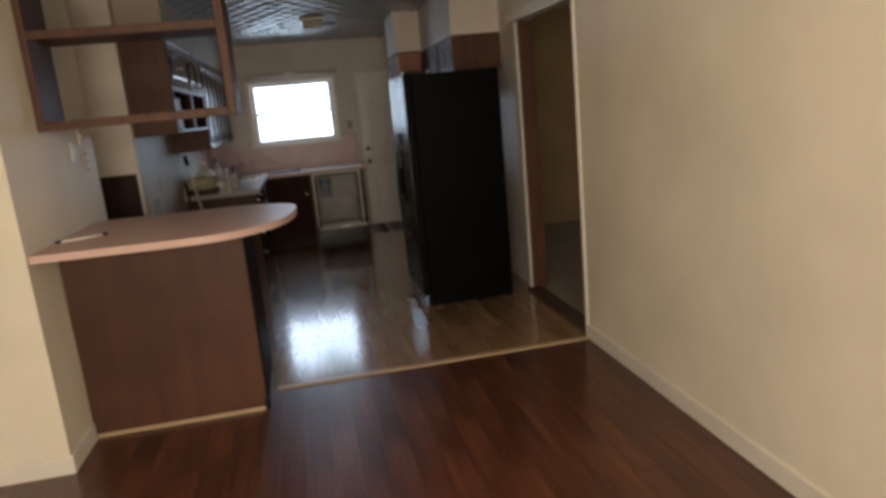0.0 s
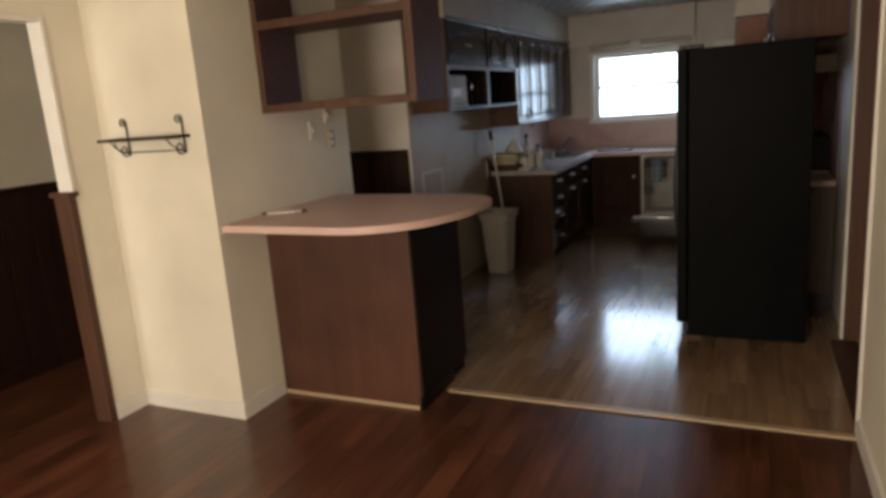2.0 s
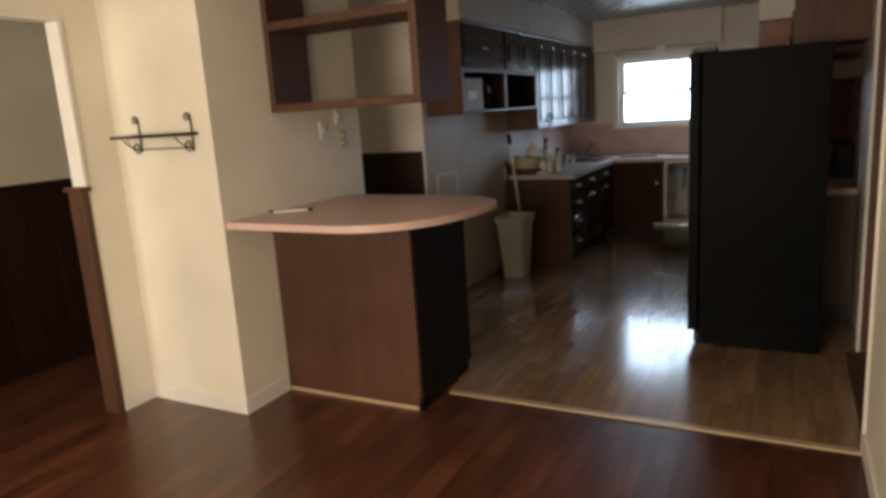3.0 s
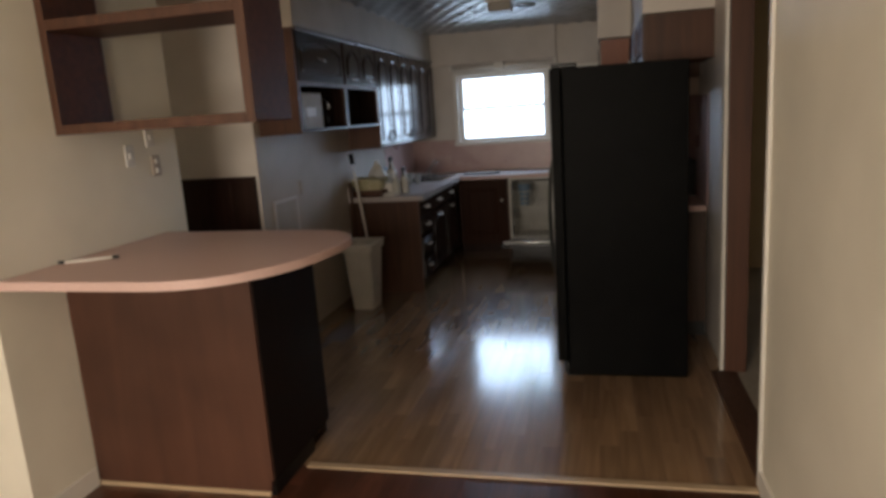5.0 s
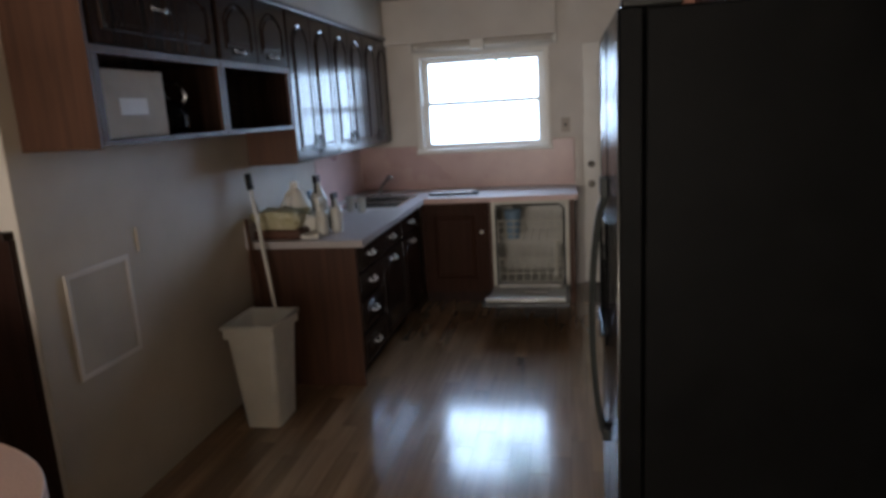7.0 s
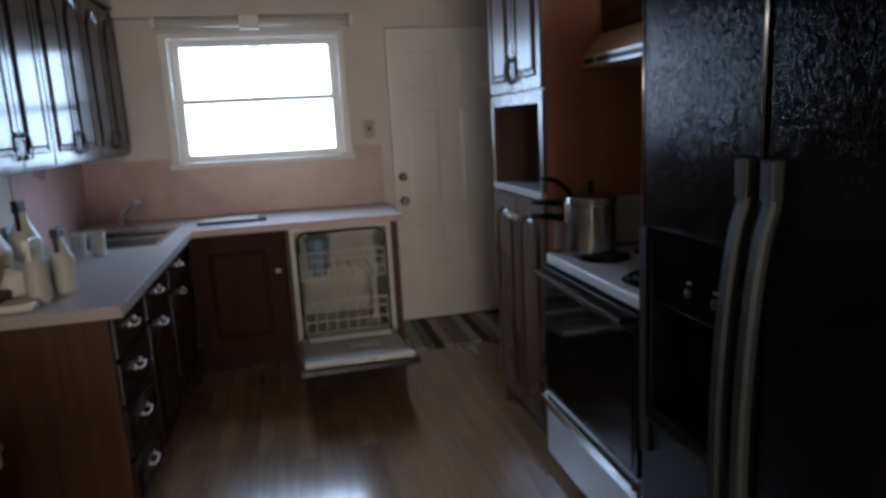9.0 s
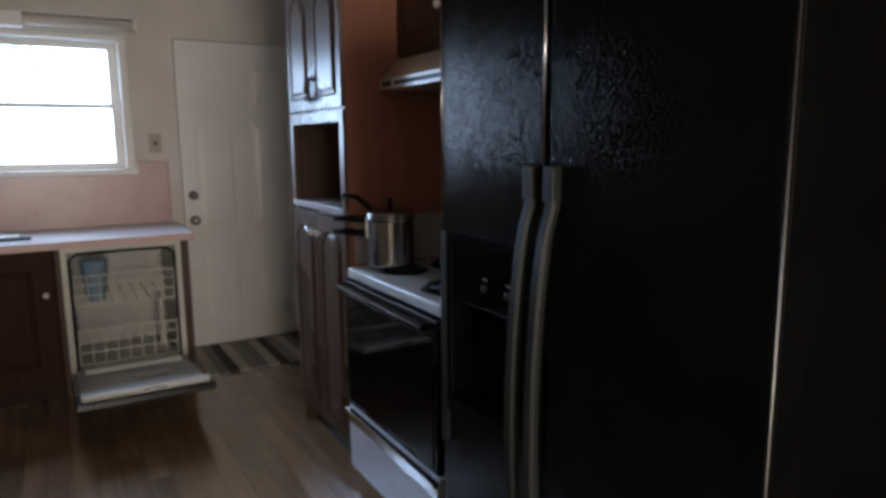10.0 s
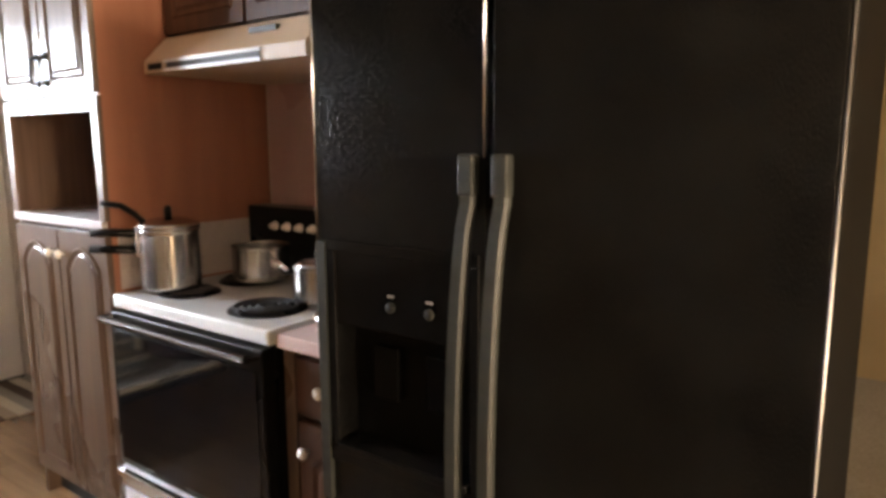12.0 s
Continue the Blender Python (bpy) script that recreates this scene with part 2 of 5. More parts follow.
def lathe(profile, at, n=24, axis="z", bm=None):
    """A turned shape from (radius, height) pairs round an axis through at."""
    # short lead-in steps keep long straight walls straight when shaded smooth
    dense = [profile[0]]
    for (ra, za), (rb, zb) in zip(profile, profile[1:]):
        ln = math.hypot(rb - ra, zb - za)
        if ln > 0.03:
            f = 0.006 / ln
            dense += [(ra + (rb - ra) * f, za + (zb - za) * f), (rb - (rb - ra) * f, zb - (zb - za) * f)]
        dense.append((rb, zb))
    profile = dense
    bm = bm or bmesh.new()
    rings = []
    for r, h in profile:
        ring = []
        for k in range(n):
            a = 2 * math.pi * k / n
            p = (r * math.cos(a), r * math.sin(a), h)
            p = {"z": p, "x": (p[2], p[0], p[1]), "y": (p[0], p[2], p[1])}[axis]
            ring.append(bm.verts.new(Vector(p) + Vector(at)))
        rings.append(ring)
    for a, b in zip(rings, rings[1:]):
        for k in range(n):
            bm.faces.new((a[k], a[(k + 1) % n], b[(k + 1) % n], b[k]))
    for ring in (rings[0], rings[-1]):
        bm.faces.new(ring)
    return bm


def tube(points, r, n=8, bm=None):
    """A round bar along points."""
    bm = bm or bmesh.new()
    pts = [Vector(p) for p in points]
    rings, side = [], None
    for i, p in enumerate(pts):
        way = (pts[min(i + 1, len(pts) - 1)] - pts[max(i - 1, 0)]).normalized()
        side = way.orthogonal() if side is None else side - way * side.dot(way)
        side.normalize()
        up = way.cross(side)
        rings.append([bm.verts.new(p + r * (math.cos(a) * side + math.sin(a) * up)) for a in (2 * math.pi * k / n for k in range(n))])
    for a, b in zip(rings, rings[1:]):
        for k in range(n):
            bm.faces.new((a[k], a[(k + 1) % n], b[(k + 1) % n], b[k]))
    bm.faces.new(rings[0])
    bm.faces.new(rings[-1])
    return bm


def prism(poly, origin, u, v, depth, shrink=0.0, bm=None):
    """A polygon in the plane of u and v, raised by depth along u x v; its top is shrunk towards its middle."""
    bm = bm or bmesh.new()
    o, u, v = Vector(origin), Vector(u), Vector(v)
    nrm = u.cross(v)
    cx, cy = (min(p[k] for p in poly) / 2 + max(p[k] for p in poly) / 2 for k in (0, 1))
    w, h = (max(p[k] for p in poly) - min(p[k] for p in poly) for k in (0, 1))
    sx, sy = 1 - 2 * shrink / w, 1 - 2 * shrink / h
    low = [bm.verts.new(o + u * a + v * b) for a, b in poly]
    top = [bm.verts.new(o + u * (cx + (a - cx) * sx) + v * (cy + (b - cy) * sy) + nrm * depth) for a, b in poly]
    bm.faces.new(low)
    bm.faces.new(top)
    for k in range(len(poly)):
        j = (k + 1) % len(poly)
        bm.faces.new((low[k], low[j], top[j], top[k]))
    return bm


def link_mesh(name, bm, material, smooth=False):
    bmesh.ops.recalc_face_normals(bm, faces=bm.faces)
    me = bpy.data.meshes.new(name)
    bm.to_mesh(me)
    bm.free()
    me.materials.append(material)
    if smooth:
        me.shade_smooth()
    return me


def part(name, bm, material, parent, label="", smooth=False):
    off = OFFSET[parent.name]
    bmesh.ops.translate(bm, verts=bm.verts, vec=-off)
    ob = new(name, link_mesh(name, bm, material, smooth))
    ob.parent = parent
    OFFSET[ob.name] = off
    return tagged(ob, label)


def thing(name, at, label, category, group="", kind=""):
    ob = new(name)
    ob.empty_display_size = 0.05
    ob.location = at
    OFFSET[ob.name] = Vector(at)
    return tagged(ob, label, category, group, kind)


def solid(name, bm, material, label, category="", group="", kind="", at=None, smooth=False):
    """A thing that is one mesh, with its origin at its base."""
    if at is None:
        co = [v.co for v in bm.verts]
        lo, hi = [min(c[k] for c in co) for k in range(3)], [max(c[k] for c in co) for k in range(3)]
        at = ((lo[0] + hi[0]) / 2, (lo[1] + hi[1]) / 2, lo[2])
    bmesh.ops.translate(bm, verts=bm.verts, vec=-Vector(at))
    ob = new(name, link_mesh(name, bm, material, smooth))
    ob.location = at
    OFFSET[ob.name] = Vector(at)
    return tagged(ob, label, category, group, kind)


def wall(name, rows, material, label):
    return solid(name, boxes(*rows), material, label, "wall", kind="structure", at=(0, 0, 0))


# ---- structure ----
BACK, RIGHT, LEFT, TOP = 5.46, 0.095, -2.885, 2.56
wall("wall_north", [(-3.02, -2.27, BACK, 5.62, 0, TOP), (-1.185, -0.86, BACK, 5.62, 0, TOP), (-2.27, -1.185, BACK, 5.62, 0, 1.265),
                    (-2.27, -1.185, BACK, 5.62, 2.06, TOP), (-0.86, 0.0, BACK, 5.62, 2.10, TOP), (0.0, 0.24, BACK, 5.62, 0, TOP)],
     KWALL, "off-white painted kitchen end wall with window and door")
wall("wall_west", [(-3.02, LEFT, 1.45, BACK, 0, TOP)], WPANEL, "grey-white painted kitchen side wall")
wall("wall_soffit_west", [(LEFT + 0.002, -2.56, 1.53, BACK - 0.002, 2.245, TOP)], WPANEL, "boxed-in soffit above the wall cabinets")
wall("wall_soffit_east", [(-0.33, RIGHT - 0.002, 1.75, 3.213, 2.14, TOP), (-0.595, RIGHT - 0.002, 3.215, 3.885, 2.15, TOP)], KWALL, "boxed-in soffit above the east cabinets")
wall("wall_soffit_north", [(-2.559, -1.07, BACK - 0.10, BACK - 0.002, 2.185, TOP)], KWALL, "shallow boxed soffit above the window")
wall("wall_east_kitchen", [(RIGHT, 0.215, 1.29, BACK, 0, TOP)], KWALL, "off-white painted kitchen wall behind the appliances")
wall("wall_east_dining", [(0.02, 0.16, -5.1, -0.03, 0, TOP), (0.02, 0.16, -0.03, 1.29, 2.16, TOP)], CREAM, "cream painted dining wall beside the doorway")
wall("wall_stub", [(-3.70, -2.945, -0.68, 0.65, 0, TOP)], CREAM, "cream painted wall block carrying the bar top")
wall("wall_dining_west", [(-3.76, -3.68, -5.1, -2.1, 0, TOP), (-3.76, -3.68, -0.90, -0.681, 0, TOP), (-3.76, -3.68, -2.1, -0.90, 2.175, TOP)], CREAM,
     "cream painted dining wall with cased opening")
wall("wall_south", [(-3.68, -2.9, -5.1, -4.95, 0, TOP), (-0.9, 0, -5.1, -4.95, 0, TOP), (-2.9, -0.9, -5.1, -4.95, 0, 0.8), (-2.9, -0.9, -5.1, -4.95, 2.2, TOP)],
     CREAM, "cream painted wall behind with a wide window")
wall("wall_den_west", [(-5.0, -4.88, -5.1, 1.57, 0, TOP)], CREAM, "cream painted den wall above dark wainscot")
# den end wall: weaker light on cream is put into the grey-white colour
wall("wall_den_north", [(-4.88, -3.021, 1.452, 1.57, 0, TOP), (-3.021, LEFT - 0.004, 1.4475, 1.4495, 0, TOP)], KWALL, "den end wall above dark wainscot, cream in dim light coloured grey-white")
wall("wall_den_south", [(-4.88, -4.76, -5.1, -4.95, 0, TOP), (-3.92, -3.80, -5.1, -4.95, 0, TOP), (-4.76, -3.92, -5.1, -4.95, 0, 0.9), (-4.76, -3.92, -5.1, -4.95, 2.1, TOP)], CREAM, "cream painted den wall")
wall("wall_side_room", [(2.9, 3.0, -2.0, 4.0, 0, TOP), (0.215, 1.92, 3.9, 4.0, 0, TOP), (2.68, 2.9, 3.9, 4.0, 0, TOP), (1.92, 2.68, 3.9, 4.0, 0, 0.9), (1.92, 2.68, 3.9, 4.0, 2.1, TOP), (0.16, 2.9, -2.1, -2.0, 0, TOP)], TAN, "tan painted walls of the side room")
solid("ceiling_dining", boxes((-5.0, 0.16, -5.1, 0.0, TOP, TOP + 0.1), (-5.0, -2.945, 0.0, 1.57, TOP, TOP + 0.1)), CEIL, "white textured dining room ceiling", "ceiling", kind="structure", at=(0, 0, 0))
solid("ceiling_side_room", boxes((0.16, 3.0, -2.1, 4.0, TOP, TOP + 0.1)), CEIL, "white side room ceiling", "ceiling", kind="structure", at=(0, 0, 0))


def tin_ceiling():
    """Pressed tin: a sheet of small raised leaf bosses."""
    x0, x1, y0, y1, step = -2.945, 0.16, 0.0, BACK, 0.0305
    nx, ny = int((x1 - x0) / step), int((y1 - y0) / step)
    rng = np.random.RandomState(3)
    tilt = rng.uniform(0, 1, (97, 89))
    verts, faces = [], []
    for j in range(ny + 1):
        for i in range(nx + 1):
            a, b = i / 5.0, j / 5.0
            row = math.floor(b)
            a2 = a + 0.5 * (row % 2)
            u, v = a2 - math.floor(a2) - 0.5, b - row - 0.5
            leaf = max(0.0, 1 - (u / 0.40) ** 2 - (v / 0.36) ** 2) * (0.75 + 0.5 * tilt[row % 97, math.floor(a2) % 89])
            verts.append((x0 + (x1 - x0) * i / nx, y0 + (y1 - y0) * j / ny, TOP - 0.022 * leaf ** 0.7 + rng.uniform(-0.0006, 0.0006)))
    for j in range(ny):
        for i in range(nx):
            k = j * (nx + 1) + i
            faces.append((k, k + nx + 1, k + nx + 2, k + 1))
    me = bpy.data.meshes.new("ceiling_kitchen")
    me.from_pydata(verts, [], faces)
    me.materials.append(TIN)
    me.shade_smooth()
    ob = new("ceiling_kitchen", me)
    return tagged(ob, "silvery pressed tin kitchen ceiling with raised leaves", "ceiling", kind="structure")


tin_ceiling()
solid("ceiling_cover", boxes((-2.944, 0.159, 0.001, BACK - 0.001, TOP + 0.02, TOP + 0.1)), CEIL, "plain boarding over the tin ceiling", "ceiling", kind="structure", at=(0, 0, 0))
floor_d = solid("floor", boxes((-5.0, 0.02, -5.1, -0.05, -0.12, -0.006), (-5.0, -2.945, -0.05, 1.57, -0.12, -0.006)), GAP, "dark cherry plank floor of dining room and den", "floor", kind="structure", at=(0, 0, 0))
floor_k = solid("floor_kitchen", boxes((-2.945, 0.16, -0.05, BACK, -0.12, -0.006)), GAP, "light oak laminate plank kitchen floor", "floor", kind="structure", at=(0, 0, 0))
solid("floor_side_room", boxes((0.16, 3.0, -2.1, 4.0, -0.12, 0.004)), CARPET, "beige carpet of the side room", "floor", kind="structure", at=(0, 0, 0))
solid("threshold", boxes((-1.995, 0.019, -0.072, -0.028, -0.002, 0.010), bev=0.004), STRIP, "pale wooden threshold strip between the floors", "threshold", kind="structure")
solid("threshold_side", boxes((0.021, 0.159, -0.028, 1.25, -0.004, 0.009)), OAKRED, "brown wooden threshold of the side doorway", "threshold", kind="structure")


def baseboard(rows, label):
    bm = bmesh.new()
    for r in rows:
        box(bm, *r, 0.0, 0.075)
        x0, x1, y0, y1 = r
        thin = 0.004
        if x1 - x0 < y1 - y0:
            box(bm, x0 + thin * (x0 < -1), x1 - thin * (x0 > -1) * 0, y0, y1, 0.0752, 0.092)
        else:
            box(bm, x0, x1, y0 + thin, y1, 0.0752, 0.092)
    return solid("baseboard", bm, WHITE, label, "baseboard", kind="structure", at=(0, 0, 0))


baseboard([(0.006, 0.019, -4.94, -0.045)], "white baseboard along the cream wall")
baseboard([(-3.679, -2.932, -0.694, -0.681), (-2.944, -2.931, -0.681, -0.332), (-3.679, -3.666, -0.90, -0.695)], "white baseboard round the wall block")
# side doorway: wooden jamb, pale casings
d1 = thing("door_frame", (0.07, 0.64, 0), "bare wooden doorway frame with white casing", "door frame", kind="structure")
part("jamb", boxes((0.097, 0.215, 1.252, 1.2885, 0, 2.159), bev=0.003), JAMB, d1, "bare reddish wooden jamb")
part("jamb", boxes((0.024, 0.158, -0.029, -0.012, 0.0095, 2.158)), WHITE, d1, "white painted jamb")
part("casing", boxes((0.075, 0.0945, 1.275, 1.345, 0.001, 2.159), bev=0.004), WHITE, d1, "white casing")
part("casing", boxes((0.004, 0.019, -0.044, -0.014, 0.012, 2.139), bev=0.004), WHITE, d1, "white casing")
part("head_casing", boxes((0.004, 0.019, -0.044, 1.29, 2.14, 2.21), bev=0.004), WHITE, d1, "white head casing")
# den opening and wainscot
d2 = thing("door_frame", (-3.74, -1.5, 0), "white cased opening into the den", "door frame", kind="structure")
part("jamb", boxes((-3.772, -3.668, -0.922, -0.901, 1.30, 2.175), bev=0.003), WHITE, d2)
part("head", boxes((-3.772, -3.668, -2.1, -0.922, 2.15, 2.174), bev=0.003), WHITE, d2)
wc = thing("wainscot", (-3.74, -0.91, 0), "dark wooden wainscot end post with cap", "wainscot", kind="structure")
part("post", boxes((-3.79, -3.672, -0.945, -0.902, 0, 1.275), bev=0.003), OAKRED, wc)
part("cap", boxes((-3.805, -3.655, -0.96, -0.895, 1.275, 1.30), bev=0.004), OAKRED, wc)


def wainscot(x0, x1, y0, y1, along, label):
    w = thing("wainscot", ((x0 + x1) / 2, (y0 + y1) / 2, 0), label, "wainscot", kind="structure")
    part("backing", boxes((x0, x1, y0, y1, 0, 1.25)), WAINS, w)
    n = int(round(((y1 - y0) if along == "y" else (x1 - x0)) / 0.2))
    for k in range(n):
        if along == "y":
            s = (y1 - y0) / n
            part("board", boxes((x1, x1 + 0.008, y0 + s * k + 0.003, y0 + s * (k + 1) - 0.003, 0.1, 1.25), bev=0.002), WAINS, w)
        else:
            s = (x1 - x0) / n
            part("board", boxes((x0 + s * k + 0.003, x0 + s * (k + 1) - 0.003, y0 - 0.008, y0, 0.1, 1.25), bev=0.002), WAINS, w)
    if along == "y":
        part("cap", boxes((x0, x1 + 0.03, y0, y1, 1.251, 1.28), bev=0.005), WAINS, w)
        part("base", boxes((x1, x1 + 0.016, y0, y1, 0, 0.098), bev=0.003), WAINS, w)
    else:
        part("cap", boxes((x0, x1, y0 - 0.03, y1, 1.251, 1.28), bev=0.005), WAINS, w)
        part("base", boxes((x0, x1, y0 - 0.016, y0, 0, 0.098), bev=0.003), WAINS, w)


wainscot(-4.879, -4.86, -2.6, 1.427, "y", "dark wooden wainscot along the den wall")
wainscot(-4.82, LEFT - 0.022, 1.428, 1.447, "x", "dark wooden wainscot across the den end")

# kitchen window
win = thing("window_1", (-1.74, BACK, 1.24), "white double-hung window, bright daylight outside", "window", kind="structure")
wx0, wx1, wz0, wz1 = -2.27, -1.185, 1.265, 2.06
for r in ((-2.32, wx0, BACK - 0.018, BACK - 0.001, 1.2655, 2.095), (wx1, -1.135, BACK - 0.018, BACK - 0.001, 1.2655, 2.095), (wx0, wx1, BACK - 0.018, BACK - 0.001, wz1, 2.095)):
    part("casing", boxes(r, bev=0.003), WHITE, win)
part("window_sill", boxes((-2.335, -1.12, BACK - 0.04, BACK + 0.06, 1.226, 1.2645), bev=0.005), WHITE, win)
for z0, z1, y in ((1.266, 1.668, BACK + 0.05), (1.658, 2.058, BACK + 0.09)):
    fr = part("sash", boxes((wx0 + 0.002, wx0 + 0.058, y, y + 0.035, z0, z1), (wx1 - 0.058, wx1 - 0.002, y, y + 0.035, z0, z1),
                            (wx0 + 0.058, wx1 - 0.058, y, y + 0.035, z0, z0 + (0.045 if z0 < 1.5 else 0.024)), (wx0 + 0.058, wx1 - 0.058, y, y + 0.035, z1 - (0.024 if z0 < 1.5 else 0.045), z1)), WHITE, win)
    gl = part("pane", boxes((wx0 + 0.058, wx1 - 0.058, y + 0.015, y + 0.019, z0 + (0.045 if z0 < 1.5 else 0.024), z1 - (0.024 if z0 < 1.5 else 0.045))), GLASS, fr)
    gl.visible_shadow = False
bl = thing("roller_blind", (-1.74, BACK, 2.17), "white rolled-up blind with brackets above the window", "blind")
part("roll", tube([(-2.31, BACK - 0.045, 2.14), (-1.10, BACK - 0.045, 2.14)], 0.022, 12), WHITE, bl, smooth=True)
part("bracket", boxes((-1.80, -1.68, BACK - 0.115, BACK - 0.001, 2.10, 2.184), bev=0.004), WHITE, bl)
part("bracket", boxes((-2.34, -2.315, BACK - 0.08, BACK - 0.001, 2.115, 2.184), bev=0.003), WHITE, bl)
part("bracket", boxes((-1.095, -1.07, BACK - 0.08, BACK - 0.001, 2.115, 2.184), bev=0.003), WHITE, bl)
part("lath", boxes((-2.31, -1.12, BACK - 0.03, BACK - 0.02, 2.098, 2.117), bev=0.002), PLASTIC, bl)
w2 = thing("window_2", (-1.9, -5.0, 0.8), "wide white window behind the dining room", "window", kind="structure")
part("frame", boxes((-2.9, -2.85, -5.05, -5.00, 0.8, 2.2), (-0.95, -0.9, -5.05, -5.00, 0.8, 2.2), (-2.85, -0.95, -5.05, -5.00, 0.8, 0.85), (-2.85, -0.95, -5.05, -5.00, 2.15, 2.2), (-1.925, -1.875, -5.05, -5.00, 0.85, 2.15)), WHITE, w2)
g2 = part("pane", boxes((-2.85, -0.95, -5.03, -5.026, 0.85, 2.15)), GLASS, w2)
g2.visible_shadow = False

# back door
dr = thing("door_1", (-0.41, BACK, 0), "closed white panelled back door with dull metal knobs", "door", kind="structure")
for r in ((-0.86, 0.0, 2.062, 2.0995), (-0.86, 0.0, 0.0, 0.035), (-0.8595, -0.825, 0.0355, 2.0615), (-0.025, -0.0005, 0.0355, 2.0615)):
    part("stop", boxes((r[0], r[1], BACK + 0.0355, 5.62, r[2], r[3])), WHITE, dr)
part("sill", boxes((-0.86, 0.0, BACK + 0.0005, BACK + 0.035, -0.11, 0.0112)), RUBBER, dr, "dark door sill")
part("slab", boxes((-0.853, -0.006, BACK - 0.004, BACK + 0.035, 0.012, 2.092), bev=0.002), WHITE, dr)
for px0, px1 in ((-0.735, -0.50), (-0.355, -0.115)):
    for pz0, pz1 in ((0.20, 0.72), (0.86, 1.55), (1.68, 1.95)):
        poly = [(0, 0), (px1 - px0, 0), (px1 - px0, pz1 - pz0), (0, pz1 - pz0)]
        rim = boxes((px0 - 0.018, px0, BACK - 0.012, BACK - 0.003, pz0, pz1), (px1, px1 + 0.018, BACK - 0.012, BACK - 0.003, pz0, pz1),
                    (px0 - 0.018, px1 + 0.018, BACK - 0.012, BACK - 0.003, pz0 - 0.018, pz0), (px0 - 0.018, px1 + 0.018, BACK - 0.012, BACK - 0.003, pz1, pz1 + 0.018))
        pn = part("panel", rim, WHITE, dr)
        part("field", prism(poly, (px0, BACK - 0.004, pz0), (1, 0, 0), (0, 0, 1), 0.008, 0.03), WHITE, pn)
for kz, kr in ((0.905, 0.030), (1.075, 0.026)):
    part("door_knob", lathe([(0.030, -0.006), (0.030, -0.012), (0.012, -0.014), (0.012, -0.035), (kr, -0.045), (kr, -0.06), (0.015, -0.07)], (-0.79, BACK, kz), 16, "y"), BRASS, dr, "dull pewter knob", True)

# ---- kitchen tiles, plates ----
tl = thing("wall_tile_north", (-1.9, BACK, 0.905), "pink glazed tile splashback below the window", "tile", kind="structure")
part("field", boxes((LEFT + 0.001, -2.337, BACK - 0.007, BACK - 0.001, 0.906, 1.30), (-2.337, -1.118, BACK - 0.007, BACK - 0.001, 0.906, 1.224), (-1.118, -0.945, BACK - 0.007, BACK - 0.001, 0.906, 1.30)), PINKTILE, tl)
part("edge", boxes((-0.944, -0.932, BACK - 0.009, BACK - 0.001, 0.906, 1.312), (-1.117, -0.945, BACK - 0.009, BACK - 0.001, 1.301, 1.312), bev=0.003), PINKTILE, tl)
solid("wall_tile_west", boxes((LEFT + 0.001, LEFT + 0.007, 4.30, BACK - 0.008, 0.906, 1.34)), PINKTILE, "pink glazed tile beside the sink", "tile", kind="structure")


def plate(at, along, w, h, slots, label, group=""):
    x, y, z = at
    p = thing("wall_plate", at, label, "switch", group)
    if along == "y":
        part("cover", boxes((x, x + 0.007, y - w / 2, y + w / 2, z - h / 2, z + h / 2), bev=0.002), BEIGE if len(slots) > 1 else PLASTIC, p)
        for dz in slots:
            part("switch", boxes((x + 0.006, x + 0.014, y - 0.012, y + 0.012, z + dz - 0.014, z + dz + 0.014), bev=0.003), PLASTIC, p)
    else:
        part("cover", boxes((x - w / 2, x + w / 2, y - 0.007, y, z - h / 2, z + h / 2), bev=0.002), BEIGE, p)
        for dz in slots:
            part("switch", boxes((x - 0.011, x + 0.011, y - 0.014, y - 0.009, z + dz - 0.014, z + dz + 0.014), bev=0.003), RUBBER, p)
    return p


plate((-1.005, BACK - 0.001, 1.425), "x", 0.075, 0.125, (0.0,), "beige light switch plate beside the back door")
plate((-2.944, 0.24, 1.505), "y", 0.066, 0.11, (0.0,), "off-white light switch plate above the bar", "switches above the bar")
plate((-2.944, 0.415, 1.592), "y", 0.066, 0.10, (0.0,), "off-white light switch plate above the bar", "switches above the bar")
plate((-2.944, 0.44, 1.44), "y", 0.066, 0.11, (0.025, -0.025), "beige wall outlet plate above the bar", "switches above the bar")
ap = thing("access_panel", (LEFT, 1.80, 0.65), "white framed access panel on the grey wall", "panel")
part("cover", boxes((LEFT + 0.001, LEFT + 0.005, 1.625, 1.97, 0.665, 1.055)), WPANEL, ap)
for r in ((1.605, 1.625, 0.645, 1.075), (1.97, 1.99, 0.645, 1.075), (1.625, 1.97, 0.645, 0.665), (1.625, 1.97, 1.055, 1.075)):
    part("frame_strip", boxes((LEFT + 0.001, LEFT + 0.012, *r), bev=0.002), KWALL, ap)
solid("wall_bracket", boxes((LEFT + 0.001, LEFT + 0.010, 2.07, 2.095, 1.07, 1.18), bev=0.002), WPANEL, "small grey wall bracket above the panel", "bracket")


# ---- cabinets ----
def arch(w, h, rise, n=10):
    """A panel outline with an arched top."""
    pts = [(0, 0), (w, 0), (w, h - rise)]
    for k in range(1, n):
        u = k / n
        pts.append((w * (1 - u), h - rise + rise * math.sin(math.pi * u) ** 0.8))
    return pts + [(0, h - rise)]


